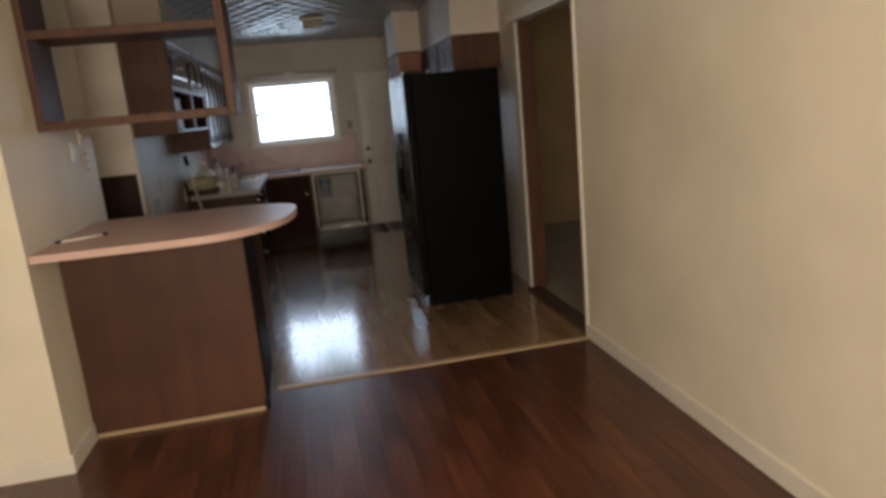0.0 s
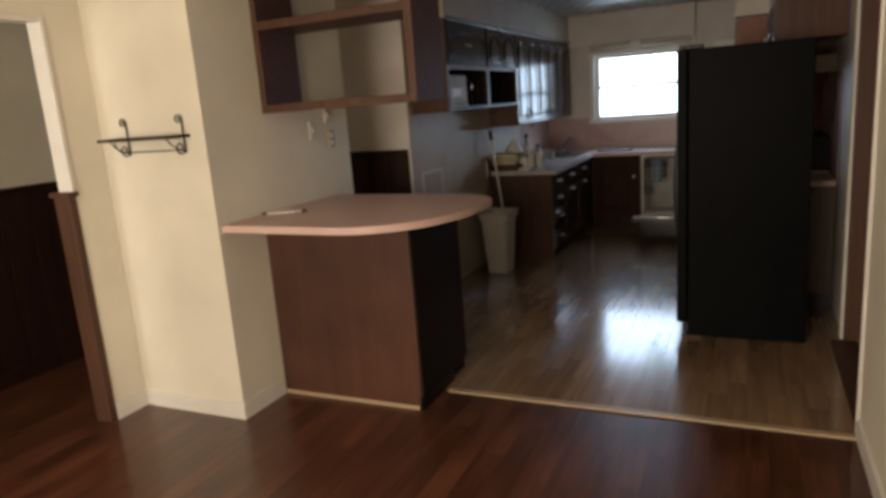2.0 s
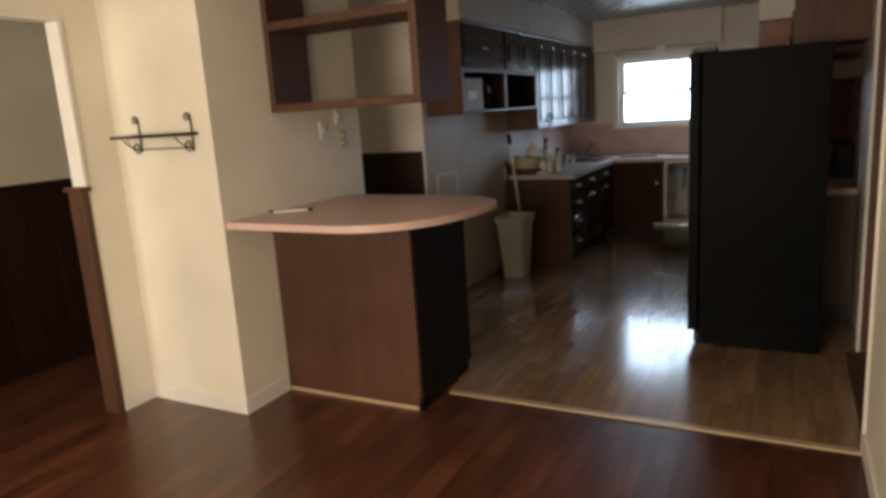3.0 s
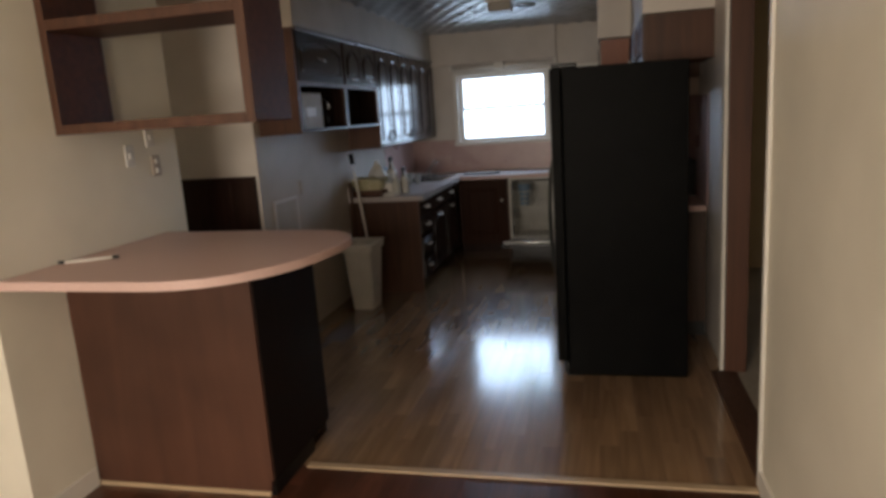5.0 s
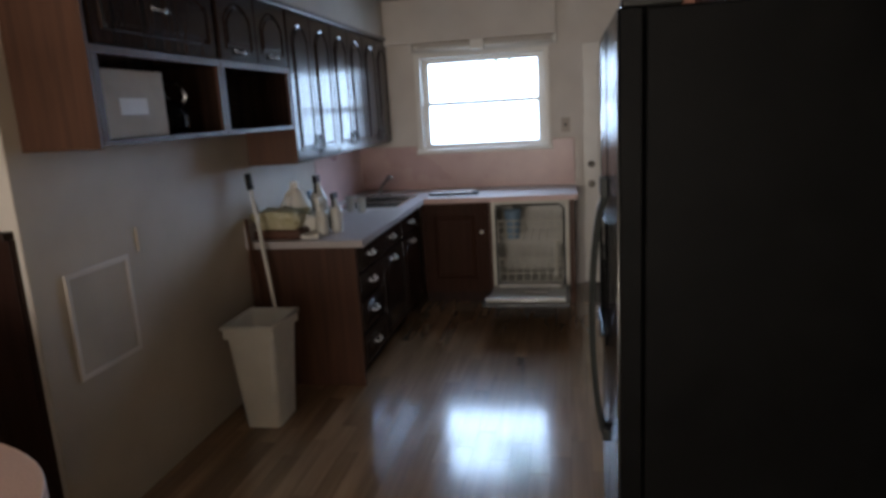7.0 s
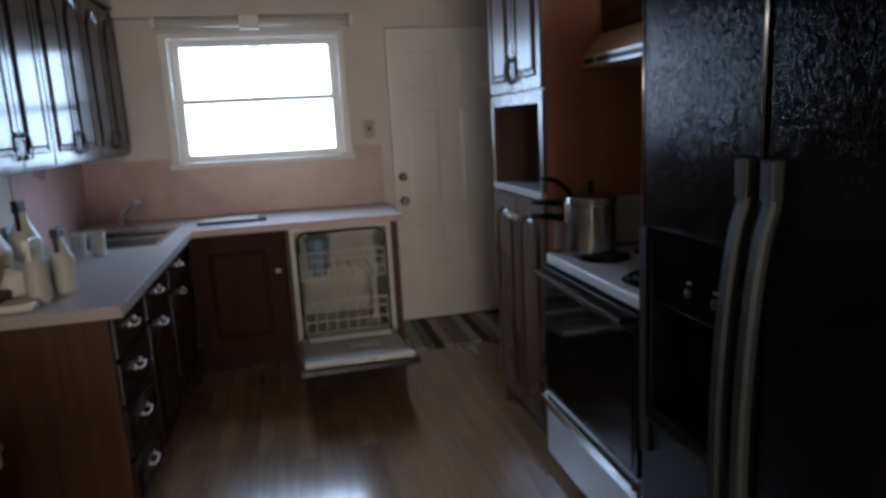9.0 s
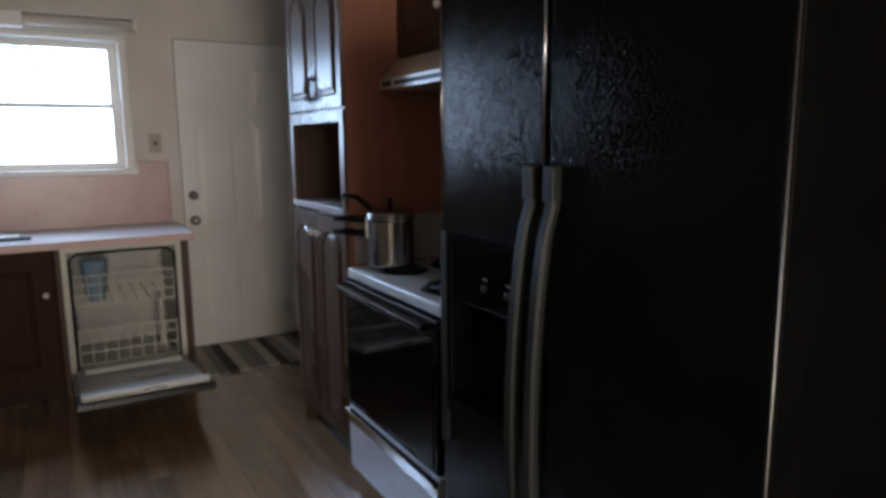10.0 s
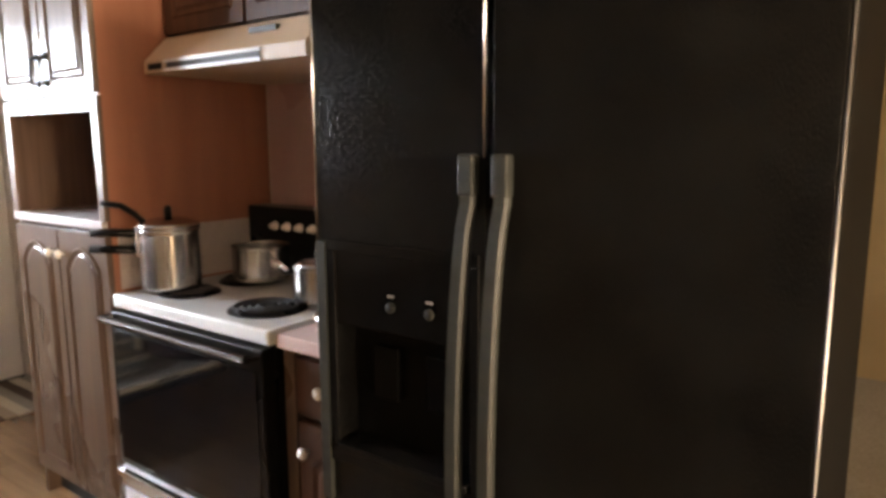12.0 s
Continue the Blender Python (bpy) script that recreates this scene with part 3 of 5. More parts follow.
def cab_door(parent, origin, u, w, h, wood, handle=None, rise=0.05, name="door", margin=0.05):
    """A slab with a raised arched panel. origin: its lower corner; u: the way along it; its face looks to u x z."""
    u, v = Vector(u), Vector((0, 0, 1))
    o, nrm = Vector(origin), u.cross(v)
    d = part(name, prism([(0, 0), (w, 0), (w, h), (0, h)], o, u, v, 0.019, 0.003), wood, parent)
    mw, mh = w - 2 * margin, h - 2 * margin
    mw = max(mw, 0.03)
    p0 = o + u * (w - mw) / 2 + v * (h - mh) / 2 + nrm * 0.0185
    if h > 0.16:
        rim = bmesh.new()
        out, inn = arch(mw, mh, min(rise, mh / 3)), arch(mw - 0.014, mh - 0.014, min(rise, mh / 3))
        a = [rim.verts.new(p0 + u * x + v * y) for x, y in out]
        b = [rim.verts.new(p0 + u * (x + 0.007) + v * (y + 0.007) + nrm * 0.007) for x, y in inn]
        c = [rim.verts.new(p0 + u * (x + (mw / 2 - x) * 0.13) + v * (y + (mh / 2 - y) * 0.06)) for x, y in out]
        for r1, r2 in ((a, b), (b, c)):
            for k in range(len(out)):
                j = (k + 1) % len(out)
                rim.faces.new((r1[k], r1[j], r2[j], r2[k]))
        part("moulding", rim, wood, d)
        q = 0.022
        if mw > 2 * q + 0.02:
            part("panel", prism(arch(mw - 2 * q, mh - 2 * q, min(rise, mh / 3)), p0 + u * q + v * q, u, v, 0.006, 0.012), wood, d)
    if handle:
        kind, a, b, m = handle
        c = o + u * a + v * b + nrm * 0.019
        if kind == "knob":
            bm = lathe([(0.006, 0), (0.006, 0.012), (0.016, 0.016), (0.017, 0.022), (0.010, 0.029)], (0, 0, 0), 12)
            rot = Vector((0, 0, 1)).rotation_difference(nrm).to_matrix()
            for vert in bm.verts:
                vert.co = rot @ vert.co + c
            part("knob", bm, m, d, "white china knob" if m is WHITE else "metal knob", True)
        else:
            way = u if kind == "bail" else v
            pts = [c - way * 0.045, c - way * 0.042 + nrm * 0.022 - v * 0.006, c + nrm * 0.026 - v * 0.010, c + way * 0.042 + nrm * 0.022 - v * 0.006, c + way * 0.045]
            bm = tube(pts, 0.0045, 6)
            tube([c - way * 0.045, c - way * 0.045 + nrm * 0.006], 0.012, 8, bm)
            tube([c + way * 0.045, c + way * 0.045 + nrm * 0.006], 0.012, 8, bm)
            part("handle", bm, m, d, "metal bail pull", True)
    return d


def carcass(parent, x0, x1, y0, y1, z0, z1, wood, open_face="x+", t=0.018):
    """Sides, top, bottom and back of a cabinet whose front is open."""
    part("side_board", boxes((x0, x1, y0, y0 + t, z0, z1)), wood, parent)
    part("side_board", boxes((x0, x1, y1 - t, y1, z0, z1)), wood, parent)
    part("bottom_board", boxes((x0, x1, y0 + t, y1 - t, z0, z0 + t)), wood, parent)
    part("top_board", boxes((x0, x1, y0 + t, y1 - t, z1 - t, z1)), wood, parent)
    back = (x0, x0 + 0.006, y0 + t, y1 - t, z0 + t, z1 - t) if open_face == "x+" else (x1 - 0.006, x1, y0 + t, y1 - t, z0 + t, z1 - t)
    part("back_board", boxes(back), wood, parent)


UP = "wall cabinets above the counter"
XF = -2.585
u1 = thing("wall_cabinet", (-2.74, 1.96, 1.55), "dark wall cabinet with open cubby below a wide flap", "cabinet", UP)
carcass(u1, LEFT + 0.002, XF, 1.54, 2.425, 1.555, 2.24, DARKCAB)
part("side_panel", boxes((LEFT + 0.002, XF + 0.018, 1.522, 1.539, 1.545, 2.24), bev=0.002), OAKRED, u1, "red-brown veneered end panel")
part("shelf", boxes((LEFT + 0.01, XF - 0.002, 1.559, 2.406, 1.868, 1.886)), DARKCAB, u1)
for r in ((1.54, 1.575, 1.5728, 1.8678), (2.395, 2.425, 1.5728, 1.8678), (1.54, 2.425, 1.553, 1.5725), (1.54, 2.425, 1.868, 1.898)):
    part("face_frame", boxes((XF, XF + 0.018, *r), bev=0.002), OAKRED, u1)
cab_door(u1, (XF, 1.56, 1.90), (0, 1, 0), 0.84, 0.325, DARKCAB, ("bail", 0.42, 0.16, CHROME), 0.06)
u2 = thing("wall_cabinet", (-2.74, 2.81, 1.55), "dark wall cabinet with open cubby below two small doors", "cabinet", UP)
carcass(u2, LEFT + 0.002, XF, 2.43, 3.23, 1.555, 2.24, DARKCAB)
part("shelf", boxes((LEFT + 0.01, XF - 0.002, 2.449, 3.211, 1.868, 1.886)), DARKCAB, u2)
for r in ((2.43, 2.46, 1.5728, 1.8678), (3.20, 3.23, 1.5728, 1.8678), (2.43, 3.23, 1.553, 1.5725), (2.43, 3.23, 1.868, 1.898)):
    part("face_frame", boxes((XF, XF + 0.018, *r), bev=0.002), OAKRED, u2)
for k in range(2):
    cab_door(u2, (XF, 2.445 + 0.39 * k, 1.90), (0, 1, 0), 0.38, 0.325, DARKCAB, ("bail", 0.19, 0.045, CHROME), 0.09)
for k in range(3):
    y0 = 3.236 + 0.742 * k
    y1 = min(y0 + 0.74, BACK - 0.004)
    u3 = thing("wall_cabinet", (-2.74, (y0 + y1) / 2, 1.345), "dark glossy wall cabinet with two tall arched doors", "cabinet", UP)
    carcass(u3, LEFT + 0.002, XF, y0, y1, 1.345, 2.24, DARKCAB)
    if k == 0:
        part("side_panel", boxes((LEFT + 0.002, XF + 0.016, y0 - 0.005, y0 - 0.0005, 1.345, 1.552)), OAKRED, u3)
    w = (y1 - y0 - 0.02) / 2
    for j in range(2):
        cab_door(u3, (XF, y0 + 0.006 + (w + 0.008) * j, 1.355), (0, 1, 0), w, 0.865, DARKCAB, ("pull", w - 0.035 if j == 0 else 0.035, 0.09, IRON), 0.09, margin=0.055)
solid("crown_strip", boxes((-2.559, -2.541, 1.53, BACK - 0.01, 2.225, 2.252), bev=0.004), MIDCAB, "narrow moulding along the tops of the wall cabinets", "moulding", kind="structure")
# things in the cubby
bx = thing("white_box", (-2.76, 1.75, 1.573), "white cardboard appliance box in the cubby", "box")
part("carton", boxes((-2.86, -2.602, 1.585, 2.0, 1.5735, 1.825), bev=0.006), CARTON, bx)
part("flap", boxes((-2.6015, -2.5985, 1.60, 1.985, 1.755, 1.815)), CARTON, bx)
part("label", boxes((-2.6015, -2.599, 1.70, 1.87, 1.66, 1.72)), KWALL, bx)
part("printing", boxes(*[(-2.6018, -2.5993, 1.598, 1.612, 1.60 + 0.023 * k, 1.618 + 0.023 * k - 0.004 * (k % 2)) for k in range(6)]), BLACK, bx, "dark printed bars")
kt = thing("kettle", (-2.74, 2.20, 1.573), "black glossy kettle in the cubby", "kettle")
part("body", lathe([(0.085, 0), (0.10, 0.03), (0.10, 0.08), (0.075, 0.13), (0.03, 0.15)], (-2.74, 2.20, 1.5735), 20), BGLASS, kt, smooth=True)
part("lid", lathe([(0.03, 0.15), (0.03, 0.158), (0.012, 0.165), (0.014, 0.18), (0.004, 0.186)], (-2.74, 2.20, 1.5735), 14), BLACK, kt, smooth=True)
part("handle", tube([(-2.66, 2.20, 1.69), (-2.63, 2.20, 1.73), (-2.66, 2.20, 1.79), (-2.74, 2.20, 1.80)], 0.010), CHROME, kt, smooth=True)

# base cabinets, west run
BASE = "base cabinets under the L-shaped counter"
XB = -2.225


def base_unit(y0, y1, rows, label):
    b = thing("base_cabinet", (-2.56, (y0 + y1) / 2, 0), label, "cabinet", BASE)
    part("body", boxes((LEFT + 0.002, XB, y0, y1, 0.10, 0.864)), DARKCAB, b)
    part("plinth", boxes((LEFT + 0.002, XB - 0.06, y0, y1, 0.0, 0.0995)), WAINS, b)
    for kind, z0, z1 in rows:
        w = y1 - y0 - 0.03
        if kind == "drawer":
            cab_door(b, (XB, y0 + 0.015, z0), (0, 1, 0), w, z1 - z0, DARKCAB, ("bail", w / 2, (z1 - z0) / 2, WHITE), 0.03, "drawer", 0.035)
        else:
            cab_door(b, (XB, y0 + 0.015, z0), (0, 1, 0), w, z1 - z0, DARKCAB, ("bail", w / 2, z1 - z0 - 0.06, WHITE), 0.08)
    return b


four = [("drawer", 0.70, 0.85), ("drawer", 0.53, 0.685), ("drawer", 0.325, 0.515), ("drawer", 0.115, 0.31)]
b1 = base_unit(3.105, 3.60, four, "dark base cabinet with four drawers and white pulls")
part("side_panel", boxes((LEFT + 0.002, XB + 0.01, 3.086, 3.104, 0.0, 0.864), bev=0.002), OAKRED, b1, "red-brown veneered end panel")
base_unit(3.602, 4.15, [("drawer", 0.70, 0.85), ("door", 0.115, 0.685)], "dark base cabinet with drawer above door")
base_unit(4.152, 4.80, [("drawer", 0.70, 0.85), ("door", 0.115, 0.685)], "dark base cabinet below the sink")
b4 = thing("base_cabinet", (-1.90, 5.12, 0), "dark brown corner base cabinet with one plain door", "cabinet", BASE)
part("body", boxes((-2.20, -1.642, 4.84, BACK - 0.002, 0.10, 0.864)), DARKOAK, b4)
part("plinth", boxes((-2.20, -1.642, 4.90, BACK - 0.002, 0.0, 0.0995)), WAINS, b4)
cab_door(b4, (-2.195, 4.84, 0.115), (1, 0, 0), 0.545, 0.735, DARKOAK, ("knob", 0.50, 0.50, WHITE), 0.001, margin=0.10)
solid("end_panel", boxes((-0.990, -0.945, 4.83, BACK - 0.002, 0, 0.864), bev=0.003), OAKRED, "red-brown panel ending the counter beside the door", "panel")
solid("filler", boxes((-1.640, -1.614, 4.83, 4.86, 0.0, 0.864), bev=0.002), OAKRED, "narrow brown filler beside the dishwasher", "panel")
# worktop with a cut-out for the sink
SX0, SX1, SY0, SY1 = -2.76, -2.27, 4.32, 5.02
ct = thing("worktop", (-2.2, 4.6, 0.865), "pale pinkish speckled laminate worktop, L-shaped", "worktop")
for r in ((LEFT + 0.002, SX0, 3.07, BACK - 0.009), (SX1, -2.165, 3.07, BACK - 0.009), (SX0, SX1, 3.07, SY0), (SX0, SX1, SY1, BACK - 0.009), (-2.165, -0.925, 4.77, BACK - 0.009)):
    part("top_section", boxes((*r, 0.866, 0.905)), GREYLAM, ct)
part("edge_strip", boxes((-2.1648, -2.160, 3.07, 4.765, 0.864, 0.9055), (LEFT + 0.002, -2.160, 3.064, 3.0695, 0.864, 0.9055), bev=0.001), GREYLAM, ct)
part("edge_strip", boxes((-2.160, -0.925, 4.765, 4.7695, 0.864, 0.9055), (-0.9245, -0.920, 4.765, BACK - 0.02, 0.864, 0.9055)), PINKLAM, ct)
part("upstand", boxes((LEFT + 0.002, LEFT + 0.02, 3.07, 4.298, 0.9055, 1.0), bev=0.003), GREYLAM, ct)
sk = thing("sink", (-2.5, 4.67, 0.75), "steel double sink set into the worktop", "sink")
part("rim", boxes((SX0 - 0.015, SX1 + 0.015, SY0 - 0.015, SY0 + 0.012, 0.9055, 0.911), (SX0 - 0.015, SX1 + 0.015, SY1 - 0.05, SY1 + 0.015, 0.9055, 0.911),
                  (SX0 - 0.015, SX0 + 0.05, SY0 + 0.012, SY1 - 0.05, 0.9055, 0.911), (SX1 - 0.012, SX1 + 0.015, SY0 + 0.012, SY1 - 0.05, 0.9055, 0.911),
                  (SX0 + 0.05, SX1 - 0.012, 4.635, 4.665, 0.895, 0.911)), STEEL, sk)
for y0, y1 in ((SY0 + 0.013, 4.634), (4.666, SY1 - 0.051)):
    part("basin", boxes((SX0 + 0.051, SX0 + 0.055, y0, y1, 0.75, 0.904), (SX1 - 0.017, SX1 - 0.013, y0, y1, 0.75, 0.904), (SX0 + 0.055, SX1 - 0.017, y0, y0 + 0.004, 0.75, 0.904),
                        (SX0 + 0.055, SX1 - 0.017, y1 - 0.004, y1, 0.75, 0.904), (SX0 + 0.055, SX1 - 0.017, y0 + 0.004, y1 - 0.004, 0.75, 0.755)), STEEL, sk)
fa = thing("faucet", (-2.60, 5.05, 0.905), "chrome kitchen faucet with swivel spout", "faucet")
part("base", boxes((-2.70, -2.50, 5.045, 5.09, 0.9055, 0.925), bev=0.006), CHROME, fa)
part("spout", tube([(-2.60, 5.067, 0.925), (-2.60, 5.065, 0.97), (-2.57, 5.03, 1.0), (-2.51, 4.96, 1.05), (-2.46, 4.90, 1.085), (-2.44, 4.88, 1.075)], 0.011, 10), CHROME, fa, smooth=True)
part("lever", tube([(-2.60, 5.067, 0.97), (-2.58, 5.06, 1.01), (-2.50, 5.04, 1.09)], 0.008), CHROME, fa, smooth=True)
tray = thing("tray", (-1.95, 5.1, 0.905), "white drainer tray with a dark edge on the worktop", "tray")
part("base", boxes((-2.15, -1.80, 4.96, 5.24, 0.9056, 0.915), bev=0.003), WHITE, tray)
part("rim", boxes((-2.15, -1.80, 4.95, 4.962, 0.9056, 0.925), (-1.80, -1.74, 4.96, 5.10, 0.9056, 0.922), bev=0.003), RUBBER, tray)
# clutter on the counter
jg = thing("cleaner_jug", (-2.70, 3.44, 0.905), "cream plastic cleaner jug with handle", "jug")
part("body", lathe([(0.085, 0), (0.098, 0.02), (0.098, 0.17), (0.060, 0.24), (0.024, 0.28)], (-2.70, 3.44, 0.9056), 18), PLASTIC, jg, smooth=True)
part("cap", lathe([(0.026, 0.28), (0.026, 0.31), (0.020, 0.315)], (-2.70, 3.44, 0.9056), 12), WHITE, jg, smooth=True)
part("handle", tube([(-2.70, 3.37, 1.14), (-2.70, 3.325, 1.12), (-2.70, 3.32, 1.04), (-2.70, 3.35, 0.99)], 0.013), PLASTIC, jg, smooth=True)


def packet(x, y, z, w, d, h, m, lab, rough=0.014):
    bm = boxes((x - w / 2, x + w / 2, y - d / 2, y + d / 2, z, z + h), bev=min(0.014, h / 3))
    bmesh.ops.subdivide_edges(bm, edges=bm.edges, cuts=2, use_grid_fill=True)
    for v in bm.verts:
        if v.co.z > z + 0.01:
            v.co += Vector((noise.noise(v.co * 21), noise.noise(v.co * 23 + Vector((3, 1, 2))), noise.noise(v.co * 19 + Vector((7, 7, 1))))) * rough
    return solid("paper_packet", bm, m, lab, "packet", "clutter on the counter", smooth=True)


packet(-2.71, 3.24, 0.9056, 0.30, 0.22, 0.055, OAKPANEL, "flat brown cardboard tray on the counter", 0.003)
packet(-2.72, 3.25, 0.961, 0.27, 0.21, 0.105, YELLOW, "crumpled yellowish packet lying on the cardboard tray", 0.05)
packet(-2.53, 3.36, 0.9056, 0.15, 0.16, 0.11, PLASTIC, "crumpled pale paper bag on the counter", 0.05)
packet(-2.50, 3.16, 0.9056, 0.12, 0.10, 0.03, PLASTIC, "small folded pale cloth on the counter", 0.012)
for x, y, z1, m, m2, lab in ((-2.46, 3.24, 0.95, TUB, WHITE, "pale spray bottle with white trigger"), (-2.41, 3.36, 1.0, TUB, RUBBER, "white spray bottle with dark trigger"), (-2.60, 3.58, 1.38, TUB, BLACK, "large pale spray bottle with black trigger"), (-2.72, 3.76, 0.9, PLASTIC, BLUE, "white bottle with blue cap")):
    sp = thing("spray_bottle", (x, y, 0.905), lab, "bottle", "clutter on the counter")
    part("body", lathe([(0.036 * z1, 0), (0.042 * z1, 0.015), (0.042 * z1, 0.13 * z1), (0.018 * z1, 0.185 * z1), (0.014 * z1, 0.21 * z1)], (x, y, 0.9056), 16), m, sp, smooth=True)
    part("trigger", boxes((x - 0.012, x + 0.012, y - 0.05, y + 0.03, 0.9056 + 0.21 * z1, 0.9056 + 0.245 * z1), (x - 0.008, x + 0.008, y - 0.045, y - 0.03, 0.9056 + 0.16 * z1, 0.9056 + 0.21 * z1), bev=0.004), m2, sp)
for x, y in ((-2.60, 4.22), (-2.50, 4.17)):
    solid("drinking_glass", lathe([(0.03, 0), (0.034, 0.09), (0.036, 0.11), (0.032, 0.11), (0.028, 0.008)], (x, y, 0.9056), 16), TUB, "small pale tumbler beside the sink", "glass", "tumblers beside the sink", smooth=True)

# dishwasher, door down
dw = thing("dishwasher", (-1.275, 5.1, 0), "dishwasher with door lowered and racks showing", "dishwasher")
D0, D1, DY = -1.610, -0.995, 4.82
for r in ((D0, D0 + 0.03, DY, BACK - 0.02, 0.12, 0.86), (D1 - 0.03, D1, DY, BACK - 0.02, 0.12, 0.86), (D0 + 0.03, D1 - 0.03, DY, BACK - 0.02, 0.83, 0.86),
          (D0 + 0.03, D1 - 0.03, DY, BACK - 0.02, 0.12, 0.15), (D0 + 0.03, D1 - 0.03, BACK - 0.05, BACK - 0.02, 0.15, 0.83)):
    part("tub_wall", boxes(r), TUB, dw)
for r in ((D0 - 0.003, D0 + 0.022), (D1 - 0.022, D1 + 0.003)):
    part("front_flange", boxes((*r, DY - 0.006, DY - 0.001, 0.12, 0.862), bev=0.002), WIRE, dw)
part("front_flange", boxes((D0 + 0.0225, D1 - 0.0225, DY - 0.006, DY - 0.001, 0.838, 0.862), bev=0.002), WIRE, dw)
part("gasket", tube([(D0 + 0.036, DY - 0.004, 0.16), (D0 + 0.036, DY - 0.004, 0.79), (D0 + 0.075, DY - 0.004, 0.825), (D1 - 0.075, DY - 0.004, 0.825), (D1 - 0.036, DY - 0.004, 0.79), (D1 - 0.036, DY - 0.004, 0.16)], 0.008), BLACK, dw, "black door gasket", smooth=True)
part("kick_plate", boxes((D0, D1, DY + 0.03, DY + 0.05, 0.0, 0.118)), BLACK, dw)
for z0, y0, h in ((0.53, 4.80, 0.17), (0.20, 4.79, 0.19)):
    rk = part("rack", tube([(D0 + 0.05, BACK - 0.08, z0 + h), (D0 + 0.05, y0, z0 + h), (D1 - 0.05, y0, z0 + h), (D1 - 0.05, BACK - 0.08, z0 + h)], 0.0055, 6), WIRE, dw, "cream coated wire rack")
    x0, x1, y1 = D0 + 0.05, D1 - 0.05, BACK - 0.08
    for z in (z0, z0 + h * 0.35, z0 + h * 0.7):
        part("wire", tube([(x0, y1, z), (x0, y0, z), (x1, y0, z), (x1, y1, z)], 0.004, 5), WIRE, rk)
    for k in range(9):
        x = x0 + (x1 - x0) * k / 8
        part("wire", tube([(x, y0, z0 + h), (x, y0, z0), (x, y1, z0), (x, y1, z0 + h)], 0.0032, 5), WIRE, rk)
part("spray_tower", lathe([(0.05, 0), (0.02, 0.05), (0.018, 0.30), (0.03, 0.32)], (-1.10, 5.0, 0.16), 12), WIRE, dw, smooth=True)
ang = math.atan2(0.10, 0.80)


def swung(bm):
    """Lays a door built upright-flat along -y onto its hinge line."""
    rot = Matrix.Translation((0, DY, 0.15)) @ Matrix.Rotation(-ang, 4, "X")
    bmesh.ops.transform(bm, matrix=rot, verts=bm.verts)
    return bm


dd = part("door", swung(boxes((D0, D1, -0.85, -0.01, -0.035, 0.0), bev=0.006)), BLACK, dw, "black outer door panel")
part("liner", swung(boxes((D0 + 0.025, D1 - 0.025, -0.83, -0.03, 0.0005, 0.014), bev=0.008)), TUB, dd)
part("liner_rim", swung(boxes((D0 + 0.025, D1 - 0.025, -0.845, -0.78, 0.0145, 0.032), bev=0.006)), PLASTIC, dd)
part("liner_step", swung(boxes((D0 + 0.06, D1 - 0.06, -0.22, -0.06, 0.0145, 0.045), bev=0.006)), PLASTIC, dd)
part("detergent_cup", swung(boxes((-1.33, -1.16, -0.50, -0.36, 0.0145, 0.028), bev=0.006)), PLASTIC, dd)
part("latch", swung(boxes((-1.33, -1.22, -0.853, -0.835, 0.014, 0.024))), DARKSTEEL, dd)
cup = solid("cup", lathe([(0.050, 0), (0.072, 0.225), (0.076, 0.235), (0.070, 0.235), (0.047, 0.01)], (-1.45, 4.93, 0.5345), 18), BLUE, "blue plastic cup in the upper rack", "cup", smooth=True)

# trash can and broom
tc = thing("trash_can", (-2.63, 2.62, 0), "off-white plastic trash can with rolled rim", "trash can")
can = bmesh.new()
lo = [(-2.715, 2.52), (-2.525, 2.52), (-2.525, 2.76), (-2.715, 2.76)]
hi = [(-2.755, 2.475), (-2.49, 2.475), (-2.49, 2.80), (-2.755, 2.80)]
v0 = [can.verts.new((x, y, 0)) for x, y in lo]
v1 = [can.verts.new((x, y, 0.57)) for x, y in hi]
v2 = [can.verts.new((x * 0.965 + -2.6225 * 0.035, y * 0.965 + 2.6375 * 0.035, 0.57)) for x, y in hi]
v3 = [can.verts.new((x * 0.95 + -2.62 * 0.05, y * 0.95 + 2.64 * 0.05, 0.02)) for x, y in lo]
can.faces.new(v0), can.faces.new(v3)
for a, b in ((v0, v1), (v1, v2), (v2, v3)):
    for k in range(4):
        j = (k + 1) % 4
        can.faces.new((a[k], a[j], b[j], b[k]))
bmesh.ops.bevel(can, geom=[e for e in can.edges if abs(e.verts[0].co.z - e.verts[1].co.z) > 0.3], offset=0.03, segments=3, affect="EDGES", profile=0.5)
part("bin", can, PLASTIC, tc)
rim = [(-2.76, 2.47), (-2.485, 2.47), (-2.485, 2.805), (-2.76, 2.805)]
part("rim", tube([(x, y, 0.572) for x, y in rim + rim[:2]], 0.013, 8), PLASTIC, tc, smooth=True)
part("collar", boxes((-2.757, -2.488, 2.467, 2.474, 0.515, 0.572), (-2.489, -2.482, 2.475, 2.802, 0.515, 0.572)), PLASTIC, tc)
br = thing("broom", (-2.545, 2.91, 0.02), "broom with pale handle leaning in the bin corner", "broom")
part("handle", tube([(-2.60, 2.88, 0.03), (-2.80, 3.045, 1.25)], 0.012, 10), PLASTIC, br, smooth=True)
